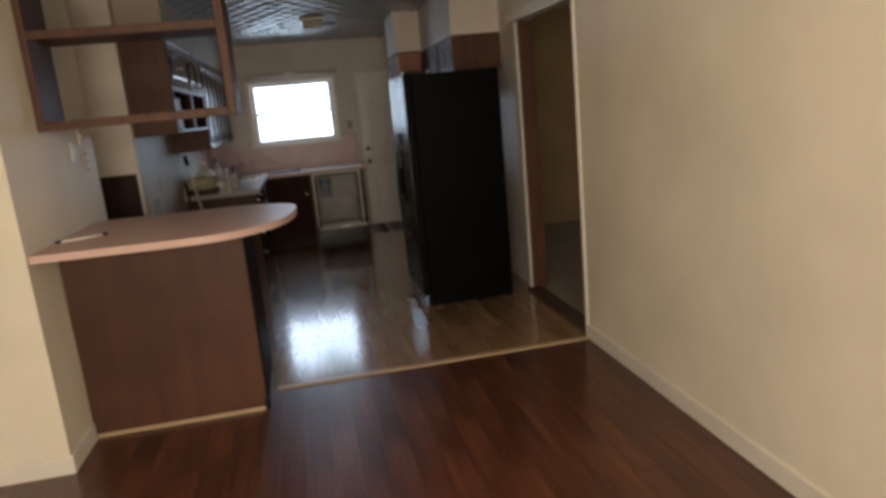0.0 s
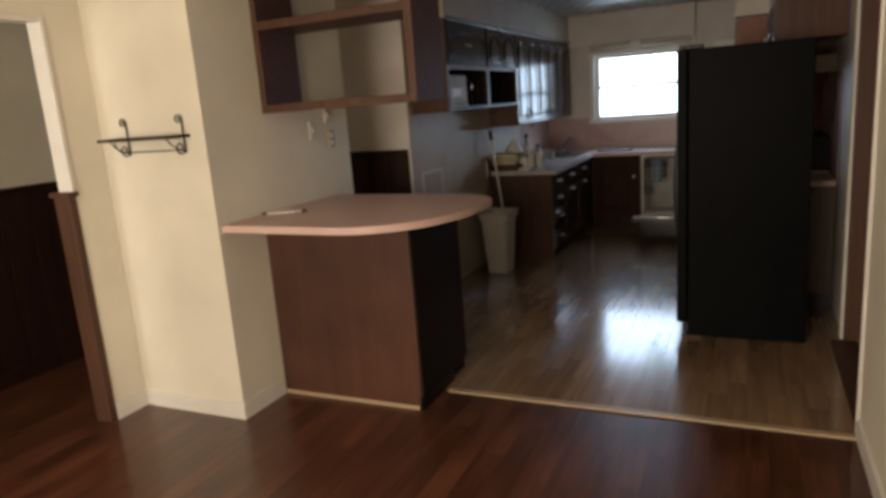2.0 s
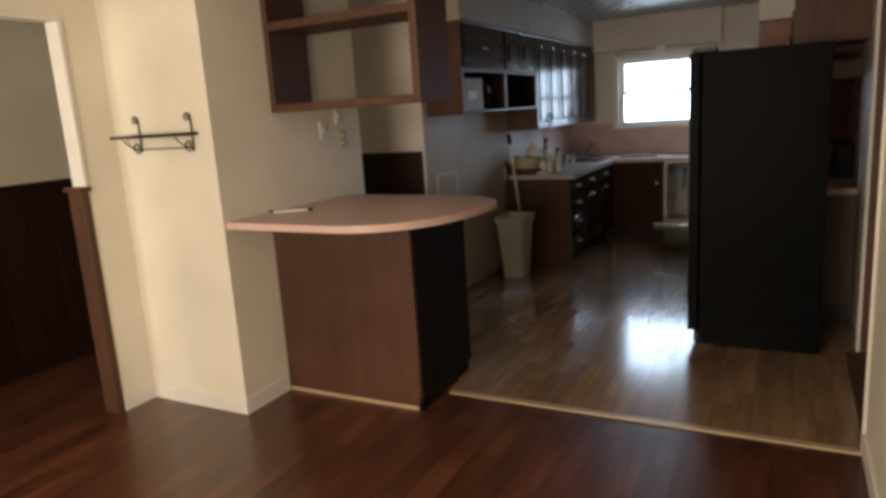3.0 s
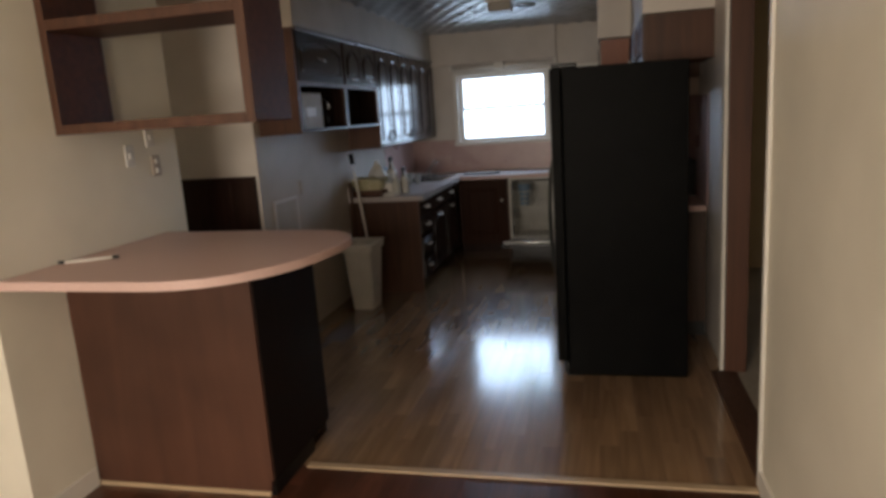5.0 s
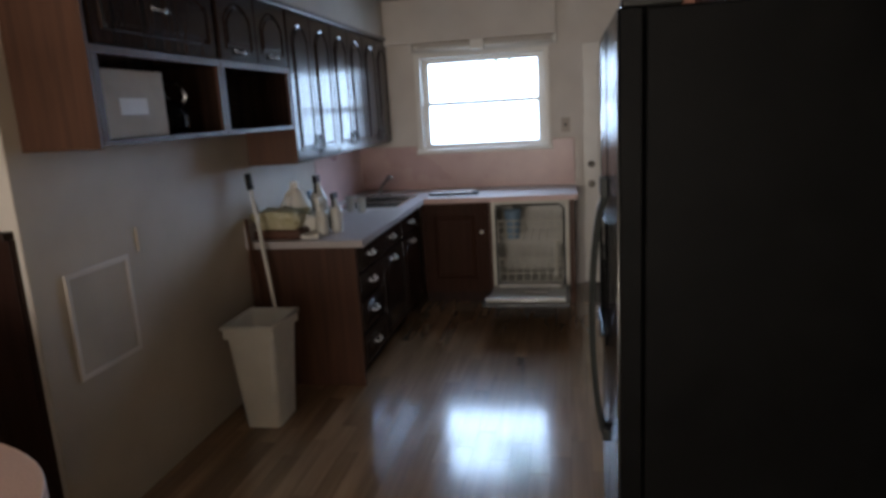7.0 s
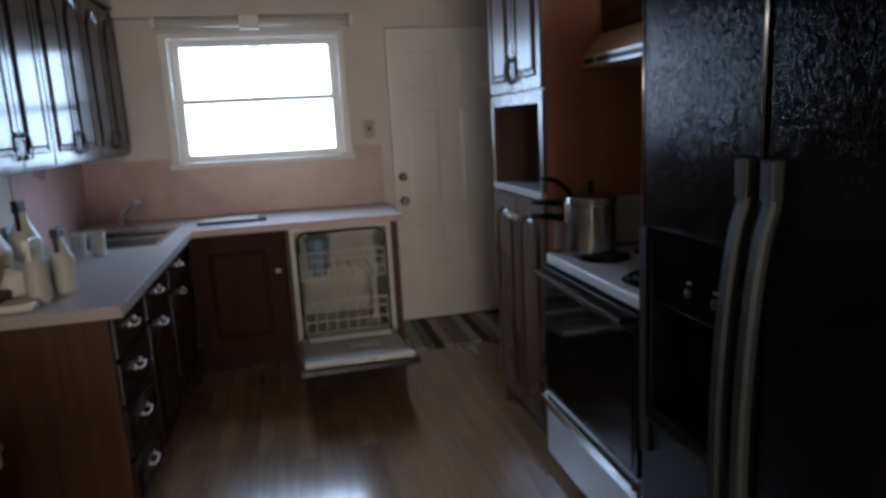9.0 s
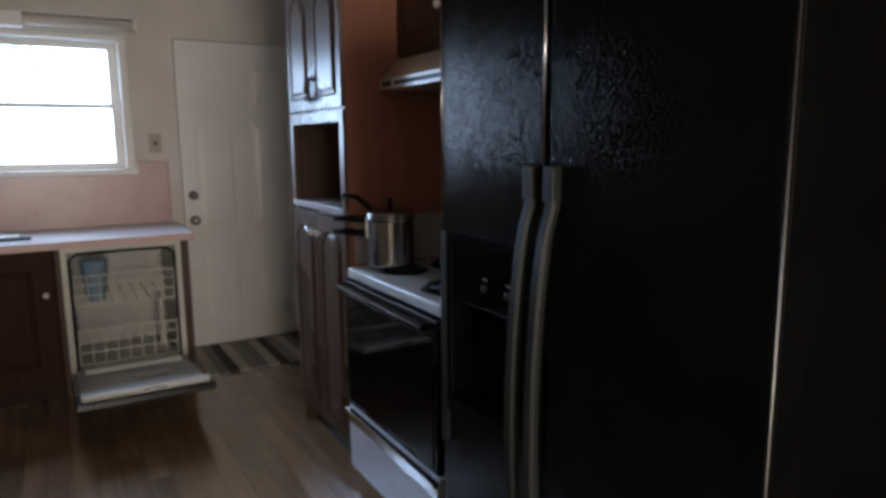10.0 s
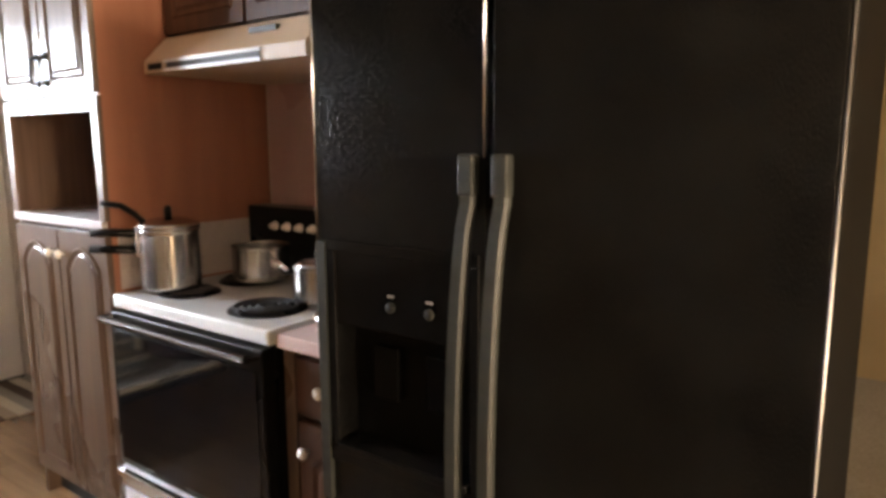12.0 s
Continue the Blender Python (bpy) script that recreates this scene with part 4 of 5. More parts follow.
part("grip", tube([(-2.797, 3.043, 1.22), (-2.812, 3.05, 1.315)], 0.020, 10), BLACK, br, smooth=True)
solid("mop_stick", tube([(-2.74, 2.95, 0.012), (-2.845, 3.03, 1.05)], 0.011, 8), OAKRED, "dark wooden stick leaning beside the cabinet", "stick", smooth=True)

# ---- bar and hanging shelf ----
bar = thing("breakfast_bar", (-2.49, 0.0, 0), "brown breakfast bar with pink laminate round-ended top", "bar")
part("front_panel", boxes((-2.944, -2.036, -0.318, -0.300, 0.02, 1.036), bev=0.002), OAKPANEL, bar, "brown plywood front panel")
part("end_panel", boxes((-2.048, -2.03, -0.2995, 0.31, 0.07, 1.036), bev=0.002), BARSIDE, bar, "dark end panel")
part("body", boxes((-2.944, -2.0485, -0.2995, 0.31, 0.0, 1.036)), DARKCAB, bar)
part("foot_strip", boxes((-2.93, -2.05, -0.330, -0.3185, 0.0, 0.022), bev=0.003), STRIP, bar, "pale floor strip")
part("corner_block", boxes((-2.0475, -2.026, -0.318, 0.10, 0.0, 0.069)), BLACK, bar)


def bar_outline():
    """A tongue with one straight wall side and a round end."""
    x0, x1, y0, y1 = -2.943, -1.742, -0.655, 0.45
    pts = [(x0, y0)]
    cx, cy = -2.28, 0.07
    for k in range(33):
        a = -math.pi / 2 + math.pi * k / 32
        c, s = math.cos(a), math.sin(a)
        ry = cy - y0 + 0.02 if s < 0 else y1 - cy - 0.03
        pts.append((cx + (x1 - cx) * abs(c) ** 0.85, cy + math.copysign(abs(s) ** 0.85, s) * ry))
    return pts + [(x0, y1)]


bt = part("top", prism(bar_outline(), (0, 0, 1.0365), (1, 0, 0), (0, 1, 0), 0.034, 0.0), PINKLAM, bar, "pink speckled laminate top")
part("surface", prism(bar_outline(), (0, 0, 1.0706), (1, 0, 0), (0, 1, 0), 0.0022, 0.002), PINKLAM, bt)
ru = thing("blind_wand", (-2.76, -0.25, 1.073), "short white plastic rod lying on the bar", "rod")
part("rod", tube([(-2.905, -0.335, 1.080), (-2.735, -0.24, 1.080)], 0.007, 8), WHITE, ru, smooth=True)
part("end_cap", tube([(-2.927, -0.347, 1.081), (-2.905, -0.335, 1.081)], 0.008, 8), RUBBER, ru)
part("end_cap", tube([(-2.735, -0.24, 1.081), (-2.713, -0.228, 1.081)], 0.008, 8), RUBBER, ru)
hs = thing("hanging_shelf", (-2.44, 0.0, 1.60), "walnut open shelf unit hanging above the bar", "shelf")
HX0, HX1, HY0, HY1 = -2.942, -1.972, -0.20, 0.13
part("bottom_board", boxes((HX0 + 0.03, HX1 - 0.03, HY0, HY1, 1.632, 1.668), bev=0.003), SHELFW, hs)
part("middle_board", boxes((HX0 + 0.03, HX1 - 0.03, HY0, HY1, 2.07, 2.112), bev=0.003), SHELFW, hs)
part("top_board", boxes((HX0, HX1, HY0, HY1, 2.50, TOP - 0.002), bev=0.003), SHELFW, hs)
part("side_board", boxes((HX0, HX0 + 0.0295, HY0, HY1, 1.632, 2.4995), bev=0.002), SHELFW, hs)
part("side_board", boxes((HX1 - 0.0295, HX1, HY0, HY1, 1.632, 2.4995), bev=0.002), SHELFW, hs)
part("front_stile", boxes((HX1 - 0.042, HX1 + 0.002, HY0 - 0.016, HY0 - 0.0005, 1.628, 2.4995), bev=0.002), OAKRED, hs)
part("front_stile", boxes((HX0, HX0 + 0.036, HY0 - 0.016, HY0 - 0.0005, 1.628, 2.4995), bev=0.002), OAKRED, hs)
for z in (1.628, 2.070):
    part("front_rail", boxes((HX0 + 0.0365, HX1 - 0.0425, HY0 - 0.016, HY0 - 0.0005, z, z + 0.044), bev=0.002), OAKRED, hs)
iw = thing("iron_shelf", (-3.32, -0.68, 1.45), "small black iron wall shelf with scroll brackets", "shelf")
part("board", boxes((-3.575, -3.035, -0.80, -0.683, 1.537, 1.553), bev=0.004), WAINS, iw, "dark brown shelf board")


def scroll(cx, cz, r0, r1, turns, start, n=26):
    """A flat spiral in a plane along the wall."""
    return [(cx + (r0 + (r1 - r0) * k / n) * math.cos(start + turns * 2 * math.pi * k / n), cz + (r0 + (r1 - r0) * k / n) * math.sin(start + turns * 2 * math.pi * k / n)) for k in range(n + 1)]


for x in (-3.47, -3.075):
    bk = tube([(x, -0.690, 1.46), (x, -0.690, 1.63)], 0.0042, 6)
    tube([(px, -0.690, pz) for px, pz in scroll(x - 0.024, 1.63, 0.024, 0.008, 1.25, 0.0)], 0.0034, 6, bk)
    tube([(px, -0.690, pz) for px, pz in scroll(x - 0.034, 1.485, 0.034, 0.010, -1.35, 0.0)], 0.0036, 6, bk)
    tube([(x, -0.69, 1.47), (x - 0.012, -0.72, 1.478), (x - 0.020, -0.76, 1.505), (x - 0.022, -0.785, 1.536)], 0.0036, 6, bk)
    part("bracket", bk, IRON, iw, "black scrolled bracket")
part("rail", tube([(-3.49, -0.70, 1.475), (-3.09, -0.70, 1.475)], 0.0032, 6), IRON, iw)
part("end_scroll", tube([(-3.565, -0.70, 1.536), (-3.555, -0.70, 1.505), (-3.53, -0.70, 1.482), (-3.49, -0.70, 1.475)], 0.0034, 6), IRON, iw)

# ---- east side ----
fr = thing("refrigerator", (-0.47, 1.53, 0), "black textured side-by-side refrigerator with ice dispenser", "refrigerator")
FY0, FY1, FS = 1.13, 1.935, 1.575
part("cabinet", boxes((-0.805, -0.125, FY0 + 0.012, FY1 - 0.008, 0.006, 1.820), bev=0.006), BLACKTEX, fr)
part("kick_grille", boxes((-0.82, -0.72, FY0 + 0.02, FY1 - 0.02, 0.0, 0.034), (-0.835, -0.807, FY0 + 0.02, FY1 - 0.02, 0.02, 0.085)), BLACK, fr)
part("hinge_cover", boxes((-0.86, -0.72, FY0 + 0.02, FY0 + 0.10, 1.8205, 1.845), bev=0.006), BLACK, fr)
part("hinge_cover", boxes((-0.86, -0.72, FY1 - 0.10, FY1 - 0.02, 1.8205, 1.845), bev=0.006), BLACK, fr)
dn = part("door", boxes((-0.8675, -0.812, FY0, FS - 0.006, 0.10, 1.820), bev=0.004), BLACKTEX, fr)
part("front_skin", boxes((-0.872, -0.868, FY0 + 0.007, FS - 0.007, 0.102, 1.818), bev=0.0015), DOORBLK, dn)
part("trim", tube([(-0.87, FY0 + 0.0035, 0.11), (-0.87, FY0 + 0.0035, 1.810)], 0.0018, 10), TRIM, dn, "dull metal edge trim", True)
df = part("freezer_door", boxes((-0.872, -0.812, FS + 0.006, 1.597, 0.1, 1.820), (-0.872, -0.812, 1.897, FY1, 0.1, 1.820), (-0.872, -0.812, 1.597, 1.897, 0.1, 0.837), (-0.872, -0.812, 1.597, 1.897, 1.222, 1.820), bev=0), DOORBLK, fr)
part("trim", tube([(-0.8725, FS + 0.0085, 1.375), (-0.8725, FS + 0.0085, 1.813)], 0.0022, 8), STEEL, df, "bright metal edge trim", True)
part("trim", tube([(-0.8725, FY1 - 0.002, 1.23), (-0.8725, FY1 - 0.002, 1.813)], 0.0018, 8), STEEL, df, "bright metal edge trim", True)
dp = part("dispenser", boxes((-0.875, -0.82, 1.602, 1.887, 1.082, 1.212), bev=0.002), DISPBLK, fr, "glossy black dispenser panel")
for r in ((1.587, 1.907, 0.822, 0.847), (1.587, 1.907, 1.212, 1.232), (1.887, 1.907, 0.8475, 1.2115), (1.587, 1.602, 0.8475, 1.2115)):
    part("surround", boxes((-0.88, -0.873, *r), bev=0.002), DISPBLK, dp)
part("recess", boxes((-0.817, -0.813, 1.598, 1.896, 0.838, 1.082)), DISPBLK, dp)
part("tray", boxes((-0.888, -0.82, 1.607, 1.882, 0.8475, 0.862), bev=0.003), DISPBLK, dp)
for y in (1.662, 1.782):
    part("paddle", boxes((-0.835, -0.82, y, y + 0.06, 0.942, 1.042), bev=0.004), DISPBLK, dp)
for y in (1.682, 1.762):
    part("button", lathe([(0.009, 0), (0.009, -0.004), (0.005, -0.006)], (-0.875, y, 1.127), 12, "x"), GREYH, dp, smooth=True)
    part("mark", boxes((-0.8762, -0.8752, y - 0.006, y - 0.001, 1.144, 1.148), (-0.8762, -0.8752, y + 0.002, y + 0.006, 1.144, 1.148)), TUB, dp, "small pale printed mark")
part("side_strip", boxes((-0.882, -0.8725, 1.9075, 1.929, 0.742, 1.227)), GREYH, dp, "grey side strip")
for y in (FS - 0.029, FS + 0.029):
    bm = bmesh.new()
    N = 26
    rings = []
    for k in range(N + 1):
        s = k / N
        z = 0.52 + 0.855 * s
        out = 0.012 + 0.040 * math.sin(math.pi * min(s / 0.92, 1.0)) ** 0.6
        x = -0.873 - out
        rings.append([bm.verts.new(q) for q in ((x, y - 0.0125, z), (x - 0.007, y - 0.009, z), (x - 0.007, y + 0.009, z), (x, y + 0.0125, z), (x + 0.011, y + 0.0105, z), (x + 0.011, y - 0.0105, z))])
    for a, b in zip(rings, rings[1:]):
        for k in range(6):
            bm.faces.new((a[k], a[(k + 1) % 6], b[(k + 1) % 6], b[k]))
    bm.faces.new(rings[0]), bm.faces.new(rings[-1])
    hb = part("handle", bm, GREYH, fr, "long grey bowed handle")
    for z0, z1 in ((1.32, 1.38), (0.508, 0.55)):
        part("end_cap", boxes((-0.894, -0.8725, y - 0.0130, y + 0.0130, z0, z1), bev=0.003), GREYH, hb)
of = thing("wall_cabinet", (-0.14, 2.05, 1.80), "red-brown cabinet above the refrigerator", "cabinet", "east wall cabinets")
part("body", boxes((-0.31, RIGHT - 0.002, 1.76, 2.335, 1.85, 2.135), bev=0.002), OAKRED, of)
for k in range(2):
    cab_door(of, (-0.31, 2.325 - 0.285 * k, 1.855), (0, -1, 0), 0.275, 0.275, OAKRED, ("knob", 0.15, 0.04, CHROME), 0.05)
oh = thing("wall_cabinet", (-0.1, 2.55, 1.77), "red-brown wall cabinet above the range hood", "cabinet", "east wall cabinets")
part("body", boxes((-0.325, RIGHT - 0.002, 2.34, 3.21, 1.755, 2.135)), OAKRED, oh)
for k in range(2):
    cab_door(oh, (-0.325, 3.195 - 0.425 * k, 1.762), (0, -1, 0), 0.415, 0.353, OAKRED, ("knob", 0.355 if k == 0 else 0.04, 0.15, WHITE), 0.06)
hd = thing("range_hood", (-0.18, 2.80, 1.63), "almond range hood with vent slots above the stove", "range hood")
bm = prism([(-0.43, 1.630), (RIGHT - 0.003, 1.630), (RIGHT - 0.003, 1.754), (-0.347, 1.754), (-0.43, 1.670)], (0, 3.19, 0), (1, 0, 0), (0, 0, 1), 0.77)
part("shell", bm, ALMOND, hd)
part("vent", boxes((-0.4325, -0.4295, 2.605, 3.06, 1.640, 1.657)), RUBBER, hd)
part("lip", boxes((-0.435, -0.4305, 2.60, 3.075, 1.629, 1.6395), (-0.435, -0.4305, 2.60, 3.075, 1.6575, 1.667)), ENAMEL, hd, "bright metal lip")
part("badge", boxes((-0.387, -0.370, 2.585, 2.705, 1.718, 1.735)), RUBBER, hd)
part("switch", boxes((-0.4335, -0.4295, 3.09, 3.165, 1.640, 1.659)), BLACK, hd)
solid("wall_tile_east", boxes((RIGHT - 0.008, RIGHT - 0.001, 1.94, 3.20, 0.906, 1.629)), PINKTILE, "pink wall behind the stove", "tile", kind="structure")

tcab = thing("pantry_cabinet", (-0.25, 3.455, 0), "tall weathered brown cabinet with open microwave bay", "cabinet")
TX, TY0, TY1 = -0.572, 3.215, 3.885
part("side_panel", boxes((TX, RIGHT - 0.002, TY0, TY0 + 0.018, 0.0, 2.135)), ORANGE, tcab, "orange-brown side panel")
part("side_panel", boxes((TX, RIGHT - 0.002, TY1 - 0.018, TY1, 0.0, 2.135)), MIDCAB, tcab)
part("back", boxes((RIGHT - 0.01, RIGHT - 0.002, TY0 + 0.0185, TY1 - 0.0185, 0.1, 2.13)), DARKCAB, tcab)
part("body", boxes((TX, RIGHT - 0.0105, TY0 + 0.0185, TY1 - 0.0185, 0.10, 1.12), (TX, RIGHT - 0.0105, TY0 + 0.0185, TY1 - 0.0185, 1.53, 2.13)), DARKCAB, tcab)
part("ledge", boxes((TX - 0.02, RIGHT - 0.0105, TY0 + 0.0185, TY1, 1.1205, 1.15), bev=0.003), GREYLAM, tcab)
for r in ((TY0 - 0.004, TY0 + 0.035, 1.15, 1.555), (TY1 - 0.04, TY1, 1.15, 1.555), (TY0 + 0.0355, TY1 - 0.0405, 1.505, 1.555)):
    part("face_frame", boxes((TX - 0.018, TX - 0.0005, *r), bev=0.002), MIDCAB, tcab)
for k in range(2):
    w = 0.330
    cab_door(tcab, (TX, TY1 - 0.002 - (w + 0.006) * k, 0.12), (0, -1, 0), w, 0.985, MIDCAB, ("knob", w - 0.035 if k == 0 else 0.035, 0.90, WHITE), 0.07)
    cab_door(tcab, (TX, TY1 - 0.002 - (w + 0.006) * k, 1.562), (0, -1, 0), w, 0.565, MIDCAB, ("pull", w - 0.03 if k == 0 else 0.03, 0.09, IRON), 0.09)
part("plinth", boxes((TX + 0.05, RIGHT - 0.0105, TY0 + 0.0185, TY1 - 0.0185, 0.0, 0.0995)), RUBBER, tcab)
part("splash_strip", boxes((TX + 0.02, RIGHT - 0.012, TY0 - 0.005, TY0 - 0.0005, 0.92, 1.115)), GREYLAM, tcab, "grey splash strip")
solid("jar", lathe([(0.03, 0), (0.034, 0.05), (0.02, 0.07), (0.02, 0.085)], (-0.35, 3.36, 1.1505), 14), PINKTILE, "small pink jar in the cabinet bay", "jar", smooth=True)

sb = thing("base_cabinet", (-0.25, 2.16, 0), "brown base cabinet with drawer, door and white knobs", "cabinet")
part("body", boxes((-0.535, RIGHT - 0.01, 1.93, 2.415, 0.10, 0.864)), MIDCAB, sb)
part("stile", boxes((-0.553, -0.5355, 2.372, 2.415, 0.10, 0.864), bev=0.002), MIDCAB, sb)
part("plinth", boxes((-0.47, RIGHT - 0.01, 1.93, 2.415, 0.0, 0.0995)), RUBBER, sb)
cab_door(sb, (-0.535, 2.367, 0.69), (0, -1, 0), 0.385, 0.155, OAKRED, ("knob", 0.10, 0.08, WHITE), 0.03, "drawer", 0.03)
cab_door(sb, (-0.535, 2.367, 0.12), (0, -1, 0), 0.385, 0.55, OAKRED, ("knob", 0.035, 0.47, WHITE), 0.06)
solid("worktop", boxes((-0.575, RIGHT - 0.009, 1.925, 2.415, 0.866, 0.905), bev=0.004), PINKLAM, "short pink laminate worktop between stove and refrigerator", "worktop")

sv = thing("stove", (-0.25, 2.775, 0), "white electric coil stove with black oven door", "stove")
S0, S1, SXF = 2.432, 3.204, -0.590
part("body", boxes((-0.560, RIGHT - 0.012, S0, S1, 0.03, 0.868)), BLACK, sv)
part("cooktop", boxes((SXF, RIGHT - 0.012, S0 - 0.003, S1 + 0.003, 0.8685, 0.913), bev=0.008), ENAMEL, sv, "white enamel cooktop")
od = part("oven_door", boxes((-0.607, -0.561, S0 + 0.004, S1 - 0.004, 0.335, 0.862), bev=0.005), BLACK, sv, "black oven door")
part("glass", boxes((-0.610, -0.6075, S0 + 0.03, S1 - 0.03, 0.36, 0.80)), BGLASS, od, "black oven glass")
part("handle", tube([(-0.609, S1 - 0.02, 0.845), (-0.647, S1 - 0.02, 0.845), (-0.647, S0 + 0.02, 0.845), (-0.609, S0 + 0.02, 0.845)], 0.011, 8), DARKSTEEL, od, "dark metal bar handle")
wd = part("warming_drawer", boxes((-0.603, -0.561, S0 + 0.004, S1 - 0.004, 0.05, 0.325), bev=0.005), LILAC, sv, "pale enamel storage drawer")
part("handle", boxes((-0.627, -0.6035, S0 + 0.004, S1 - 0.004, 0.298, 0.318), (-0.609, -0.6035, S0 + 0.004, S1 - 0.004, 0.25, 0.297), bev=0.003), CHROME, wd, "chrome drawer pull")
bg = part("backguard", boxes((-0.03, RIGHT - 0.012, S0, S1, 0.9135, 1.165), bev=0.006), BLACK, sv, "black control backguard")
for k in range(4):
    part("knob", lathe([(0.017, 0), (0.017, -0.008), (0.012, -0.010), (0.011, -0.026)], (-0.0305, S1 - 0.16 - 0.068 * k, 1.095), 14, "x"), WHITE, bg, "white control knob", True)
part("clock_face", boxes((-0.034, -0.0305, S0 + 0.06, S0 + 0.33, 1.03, 1.135)), BGLASS, bg)
for x, y, r in ((-0.43, 3.01, 0.085), (-0.18, 3.01, 0.10), (-0.43, 2.62, 0.105), (-0.18, 2.62, 0.085)):
    pan = part("burner", lathe([(r + 0.014, 0), (r + 0.012, 0.004), (r, 0.001)], (x, y, 0.9135), 24), BLACK, sv, "black drip pan", True)
    sp = [(x + (0.02 + (r - 0.025) * k / 54) * math.cos(2 * math.pi * 3.5 * k / 54), y + (0.02 + (r - 0.025) * k / 54) * math.sin(2 * math.pi * 3.5 * k / 54), 0.9235) for k in range(55)]
    part("coil", tube(sp, 0.006, 6), RUBBER, pan)
CZ, CX, CY = 0.931, -0.455, 3.07
ck = thing("pressure_cooker", (CX, CY, 0.93), "steel pressure cooker with black handles", "pot")
part("pot", lathe([(0.088, 0), (0.093, 0.006), (0.093, 0.185), (0.097, 0.19), (0.097, 0.20)], (CX, CY, CZ), 32), STEEL, ck, smooth=True)
part("lid", lathe([(0.099, 0.2005), (0.094, 0.214), (0.06, 0.228), (0.012, 0.234)], (CX, CY, CZ), 32), STEEL, ck, smooth=True)
part("valve", lathe([(0.012, 0.234), (0.012, 0.262), (0.007, 0.272)], (CX, CY, CZ), 12), BLACK, ck, smooth=True)
for name, z0, z1, ln in (("pot_handle", 0.125, 0.13, 0.13), ("lid_handle", 0.18, 0.185, 0.125)):
    part(name, tube([(CX - 0.068, CY + 0.060, CZ + z0), (CX - 0.068 - 0.45 * ln, CY + 0.060 + 0.5 * ln, CZ + z1), (CX - 0.068 - 0.8 * ln, CY + 0.060 + 0.9 * ln, CZ + z1)], 0.014, 8), BLACK, ck, "black handle", True)
part("lever", tube([(CX - 0.055, CY + 0.045, CZ + 0.215), (CX - 0.075, CY + 0.07, CZ + 0.245), (CX - 0.10, CY + 0.105, CZ + 0.272), (CX - 0.14, CY + 0.15, CZ + 0.28)], 0.010, 8), BLACK, ck, "black lid lever", True)
part("rivet_plate", boxes((CX - 0.085, CX - 0.060, CY + 0.050, CY + 0.075, CZ + 0.105, CZ + 0.205), bev=0.005), CHROME, ck)
pt = thing("saucepan", (-0.19, 2.94, 0.93), "steel saucepan on the rear burner", "pot")
part("pot", lathe([(0.092, 0), (0.098, 0.008), (0.098, 0.115), (0.102, 0.12), (0.096, 0.12), (0.092, 0.012)], (-0.19, 2.94, 0.931), 30), STEEL, pt, smooth=True)
part("handle", tube([(-0.23, 2.85, 1.03), (-0.30, 2.72, 1.025), (-0.36, 2.61, 1.02)], 0.007, 8), CHROME, pt, smooth=True)
p3 = thing("small_pan", (-0.31, 2.52, 0.93), "small steel pan with lid beside the refrigerator", "pot")
part("pot", lathe([(0.075, 0), (0.08, 0.006), (0.08, 0.10), (0.083, 0.105)], (-0.31, 2.52, 0.931), 24), STEEL, p3, smooth=True)
part("lid", lathe([(0.084, 0.1055), (0.06, 0.12), (0.01, 0.126)], (-0.31, 2.52, 0.931), 24), STEEL, p3, smooth=True)
part("knob", lathe([(0.008, 0.126), (0.016, 0.138), (0.016, 0.15), (0.006, 0.154)], (-0.31, 2.52, 0.931), 12), BLACK, p3, smooth=True)
fp = thing("strainer", (-0.46, 2.29, 0.905), "crumpled steel strainer at the stove edge", "strainer")
part("bowl", lathe([(0.02, 0.0), (0.05, 0.012), (0.062, 0.035), (0.066, 0.05), (0.060, 0.05), (0.045, 0.02)], (-0.47, 2.29, 0.9055), 18), CHROME, fp, smooth=True)
part("handle", tube([(-0.41, 2.31, 0.953), (-0.33, 2.34, 0.965), (-0.26, 2.33, 0.97)], 0.006, 6), BLACK, fp, smooth=True)

# rug, ceiling light, vent
rg = thing("rug", (-0.42, 5.1, 0), "striped woven rug in cream, grey and brown", "rug")
order = (0, 2, 1, 0, 3, 2, 0, 1, 3, 0, 2, 1, 0, 2, 3)
for k, c in enumerate(order):
    x0 = -0.88 + 0.064 * k
    part("stripe", boxes((x0, x0 + 0.063, 4.80, 5.43, 0.001, 0.011), bev=0.002), RUGS[c], rg)
cl = thing("ceiling_light", (-1.41, 3.30, TOP), "square flush ceiling light with frosted shade", "ceiling light")
part("base", boxes((-1.53, -1.29, 3.18, 3.42, TOP - 0.035, TOP - 0.013), bev=0.005), WHITE, cl)
part("shade", boxes((-1.51, -1.31, 3.20, 3.40, TOP - 0.11, TOP - 0.0355), bev=0.015), SHADEG, cl)
vt = thing("ceiling_vent", (-1.235, 3.72, TOP), "round dark ceiling vent", "vent")
part("rim", lathe([(0.10, -0.014), (0.095, -0.024), (0.075, -0.022)], (-1.235, 3.72, TOP), 24), TIN, vt, smooth=True)
part("grille", lathe([(0.074, -0.02), (0.07, -0.026), (0.02, -0.028)], (-1.235, 3.72, TOP), 24), RUBBER, vt, smooth=True)

# ---- outdoors ----
solid("ground", boxes((-600, 600, -600, 600, -0.35, -0.13)), GRASS, "mown lawn round the house", "ground", kind="structure", at=(0, 0, 0))


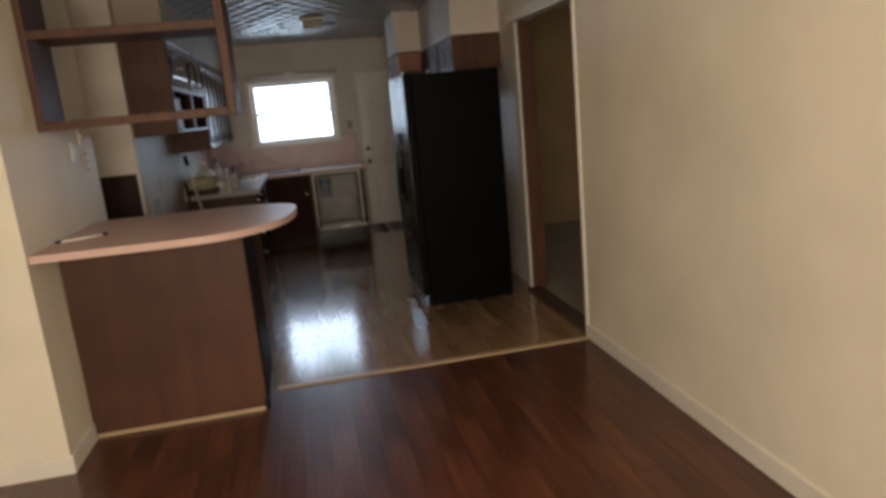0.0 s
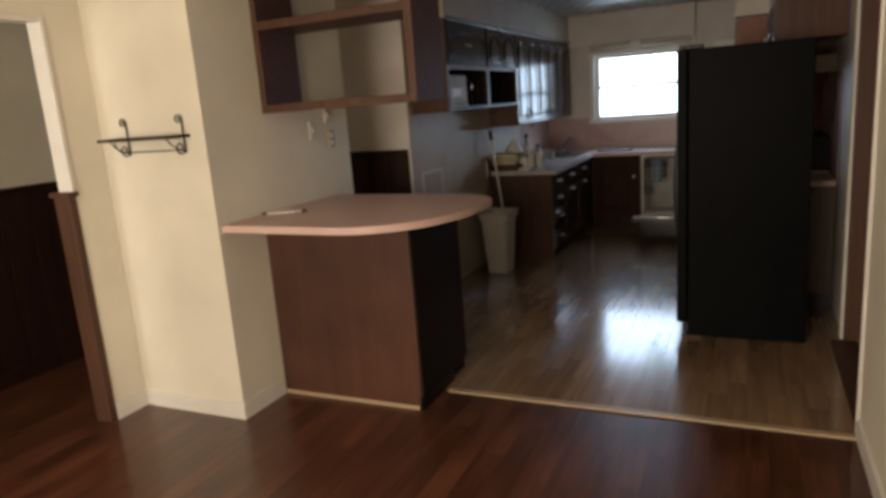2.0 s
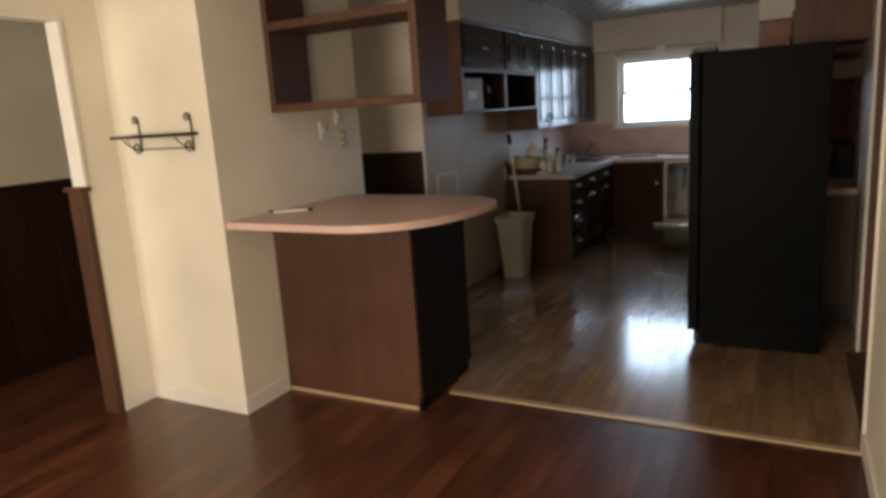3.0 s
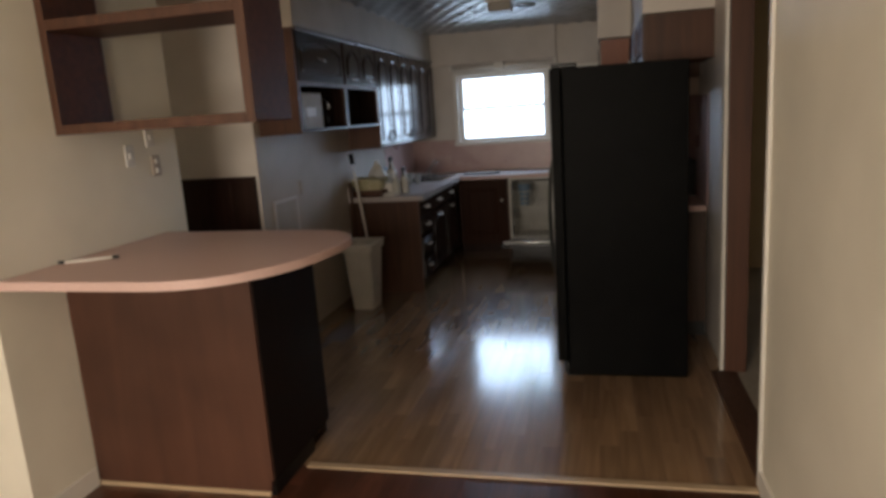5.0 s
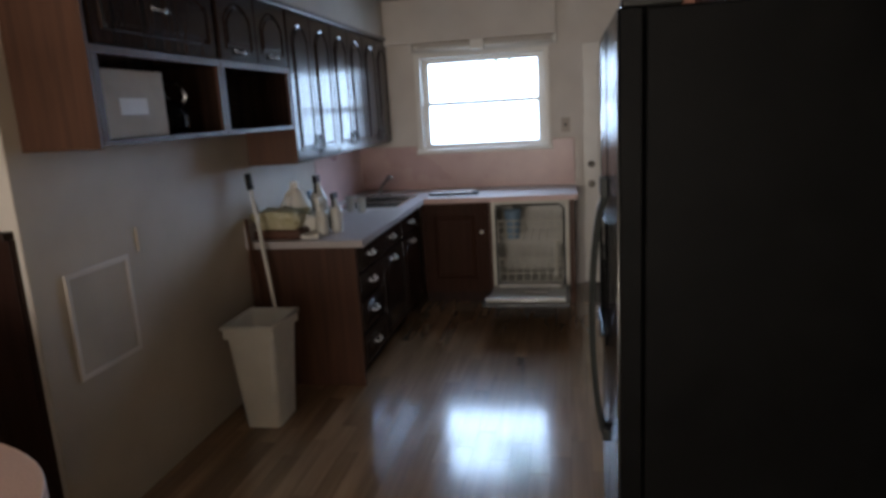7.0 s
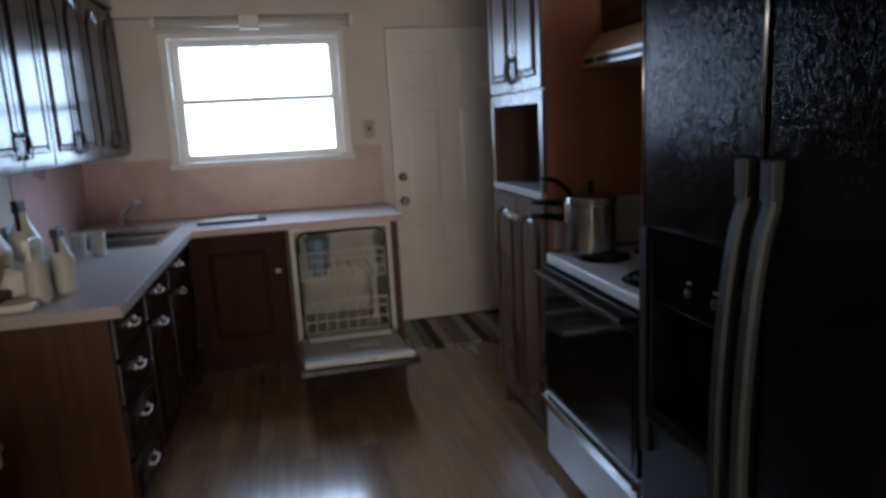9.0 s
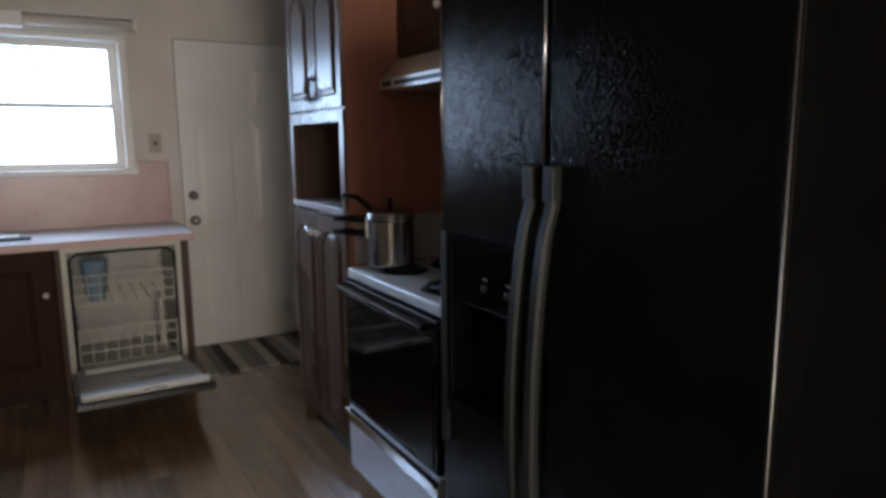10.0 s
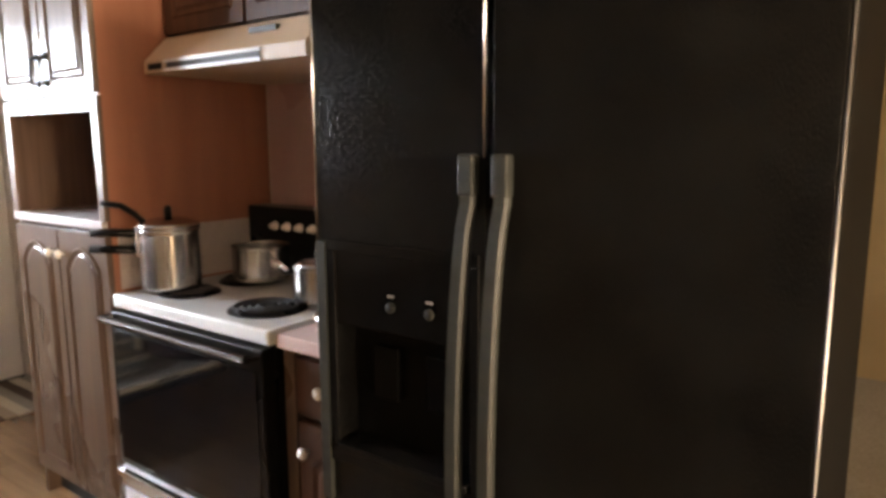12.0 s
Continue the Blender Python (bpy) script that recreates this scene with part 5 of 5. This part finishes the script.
def garden_tree():
    """A small tree whose drooping limb hangs before the kitchen window."""
    tr = thing("tree", (-0.25, 6.45, -0.13), "leafy green tree standing outside the window", "tree")
    part("trunk", lathe([(0.16, 0), (0.11, 0.25), (0.095, 1.4), (0.08, 2.6), (0.05, 3.6)], (-0.25, 6.45, -0.13), 12), BARK, tr, smooth=True)
    limb = tube([(-0.25, 6.45, 2.75), (-0.55, 6.34, 3.02), (-0.9, 6.22, 2.95), (-1.15, 6.25, 2.62), (-1.4, 6.27, 2.35), (-1.62, 6.29, 2.16)], 0.012, 6)
    tube([(-1.25, 6.26, 2.51), (-1.45, 6.20, 2.50), (-1.72, 6.22, 2.42)], 0.006, 5, limb)
    tube([(-1.10, 6.25, 2.68), (-1.18, 6.30, 2.40), (-1.32, 6.28, 2.18)], 0.006, 5, limb)
    part("limb", limb, BARK, tr)
    rng = random.Random(11)
    bm = bmesh.new()
    for k in range(420):
        u = rng.random()
        base = Vector((-0.98 - 0.72 * u, 6.26, 2.80 - 0.60 * u)) + Vector((rng.gauss(0, 0.10), rng.gauss(0, 0.05), rng.gauss(0.02, 0.12)))
        way = Vector((rng.uniform(-1, 1), rng.uniform(-0.5, 0.5), rng.uniform(-1, 0.3))).normalized()
        side = way.cross(Vector((rng.uniform(-0.4, 0.4), 1, rng.uniform(-0.4, 0.4)))).normalized()
        ln_, wd = rng.uniform(0.05, 0.085), rng.uniform(0.014, 0.024)
        v = [bm.verts.new(base + way * a + side * b) for a, b in ((0, 0), (ln_ * 0.35, wd), (ln_ * 0.75, wd * 0.8), (ln_, 0), (ln_ * 0.75, -wd * 0.8), (ln_ * 0.35, -wd))]
        bm.faces.new(v)
    part("leaves", bm, LEAF, tr)


garden_tree()


# ---- floor planks ----
def planks(parent, x0, x1, y0, y1, width, length, material, top=0.0):
    """Boards that run along y, staggered row by row."""
    off = OFFSET[parent.name]
    n = max(1, round((x1 - x0) / width))
    w = (x1 - x0) / n
    cache = {}
    rng = random.Random(5)
    for i in range(n):
        y = y0
        first = length * (0.35 + 0.65 * ((i * 0.37) % 1))
        while y < y1 - 0.01:
            ln = round(min(first, y1 - y), 3)
            first = length
            if ln not in cache:
                bm = bmesh.new()
                a, b, c = w / 2 - 0.0002, ln / 2 - 0.0002, 0.0007
                v = [bm.verts.new(q) for q in ((-a, -b, -0.005), (a, -b, -0.005), (a, b, -0.005), (-a, b, -0.005), (-a, -b, -c), (a, -b, -c), (a, b, -c), (-a, b, -c), (-a + c, -b + c, 0), (a - c, -b + c, 0), (a - c, b - c, 0), (-a + c, b - c, 0))]
                for k in range(4):
                    j = (k + 1) % 4
                    bm.faces.new((v[k], v[j], v[4 + j], v[4 + k]))
                    bm.faces.new((v[4 + k], v[4 + j], v[8 + j], v[8 + k]))
                bm.faces.new(v[8:])
                cache[ln] = link_mesh("plank", bm, material)
            ob = new("plank", cache[ln])
            ob.location = Vector((x0 + w * (i + 0.5), y + ln / 2, top)) - off
            ob.parent = parent
            y += ln


planks(floor_k, -2.945, 0.02, -0.05, BACK, 0.094, 0.66, KFLOOR)
planks(floor_k, 0.02, RIGHT, 1.29, BACK, 0.075, 2.0, KFLOOR)
planks(floor_d, -3.68, 0.02, -4.95, -0.05, 0.123, 1.22, DFLOOR)
planks(floor_d, -4.88, -3.68, -4.95, 1.45, 0.15, 3.2, DFLOOR)
planks(floor_d, -3.68, -2.945, 0.65, 1.45, 0.147, 2.4, DFLOOR)
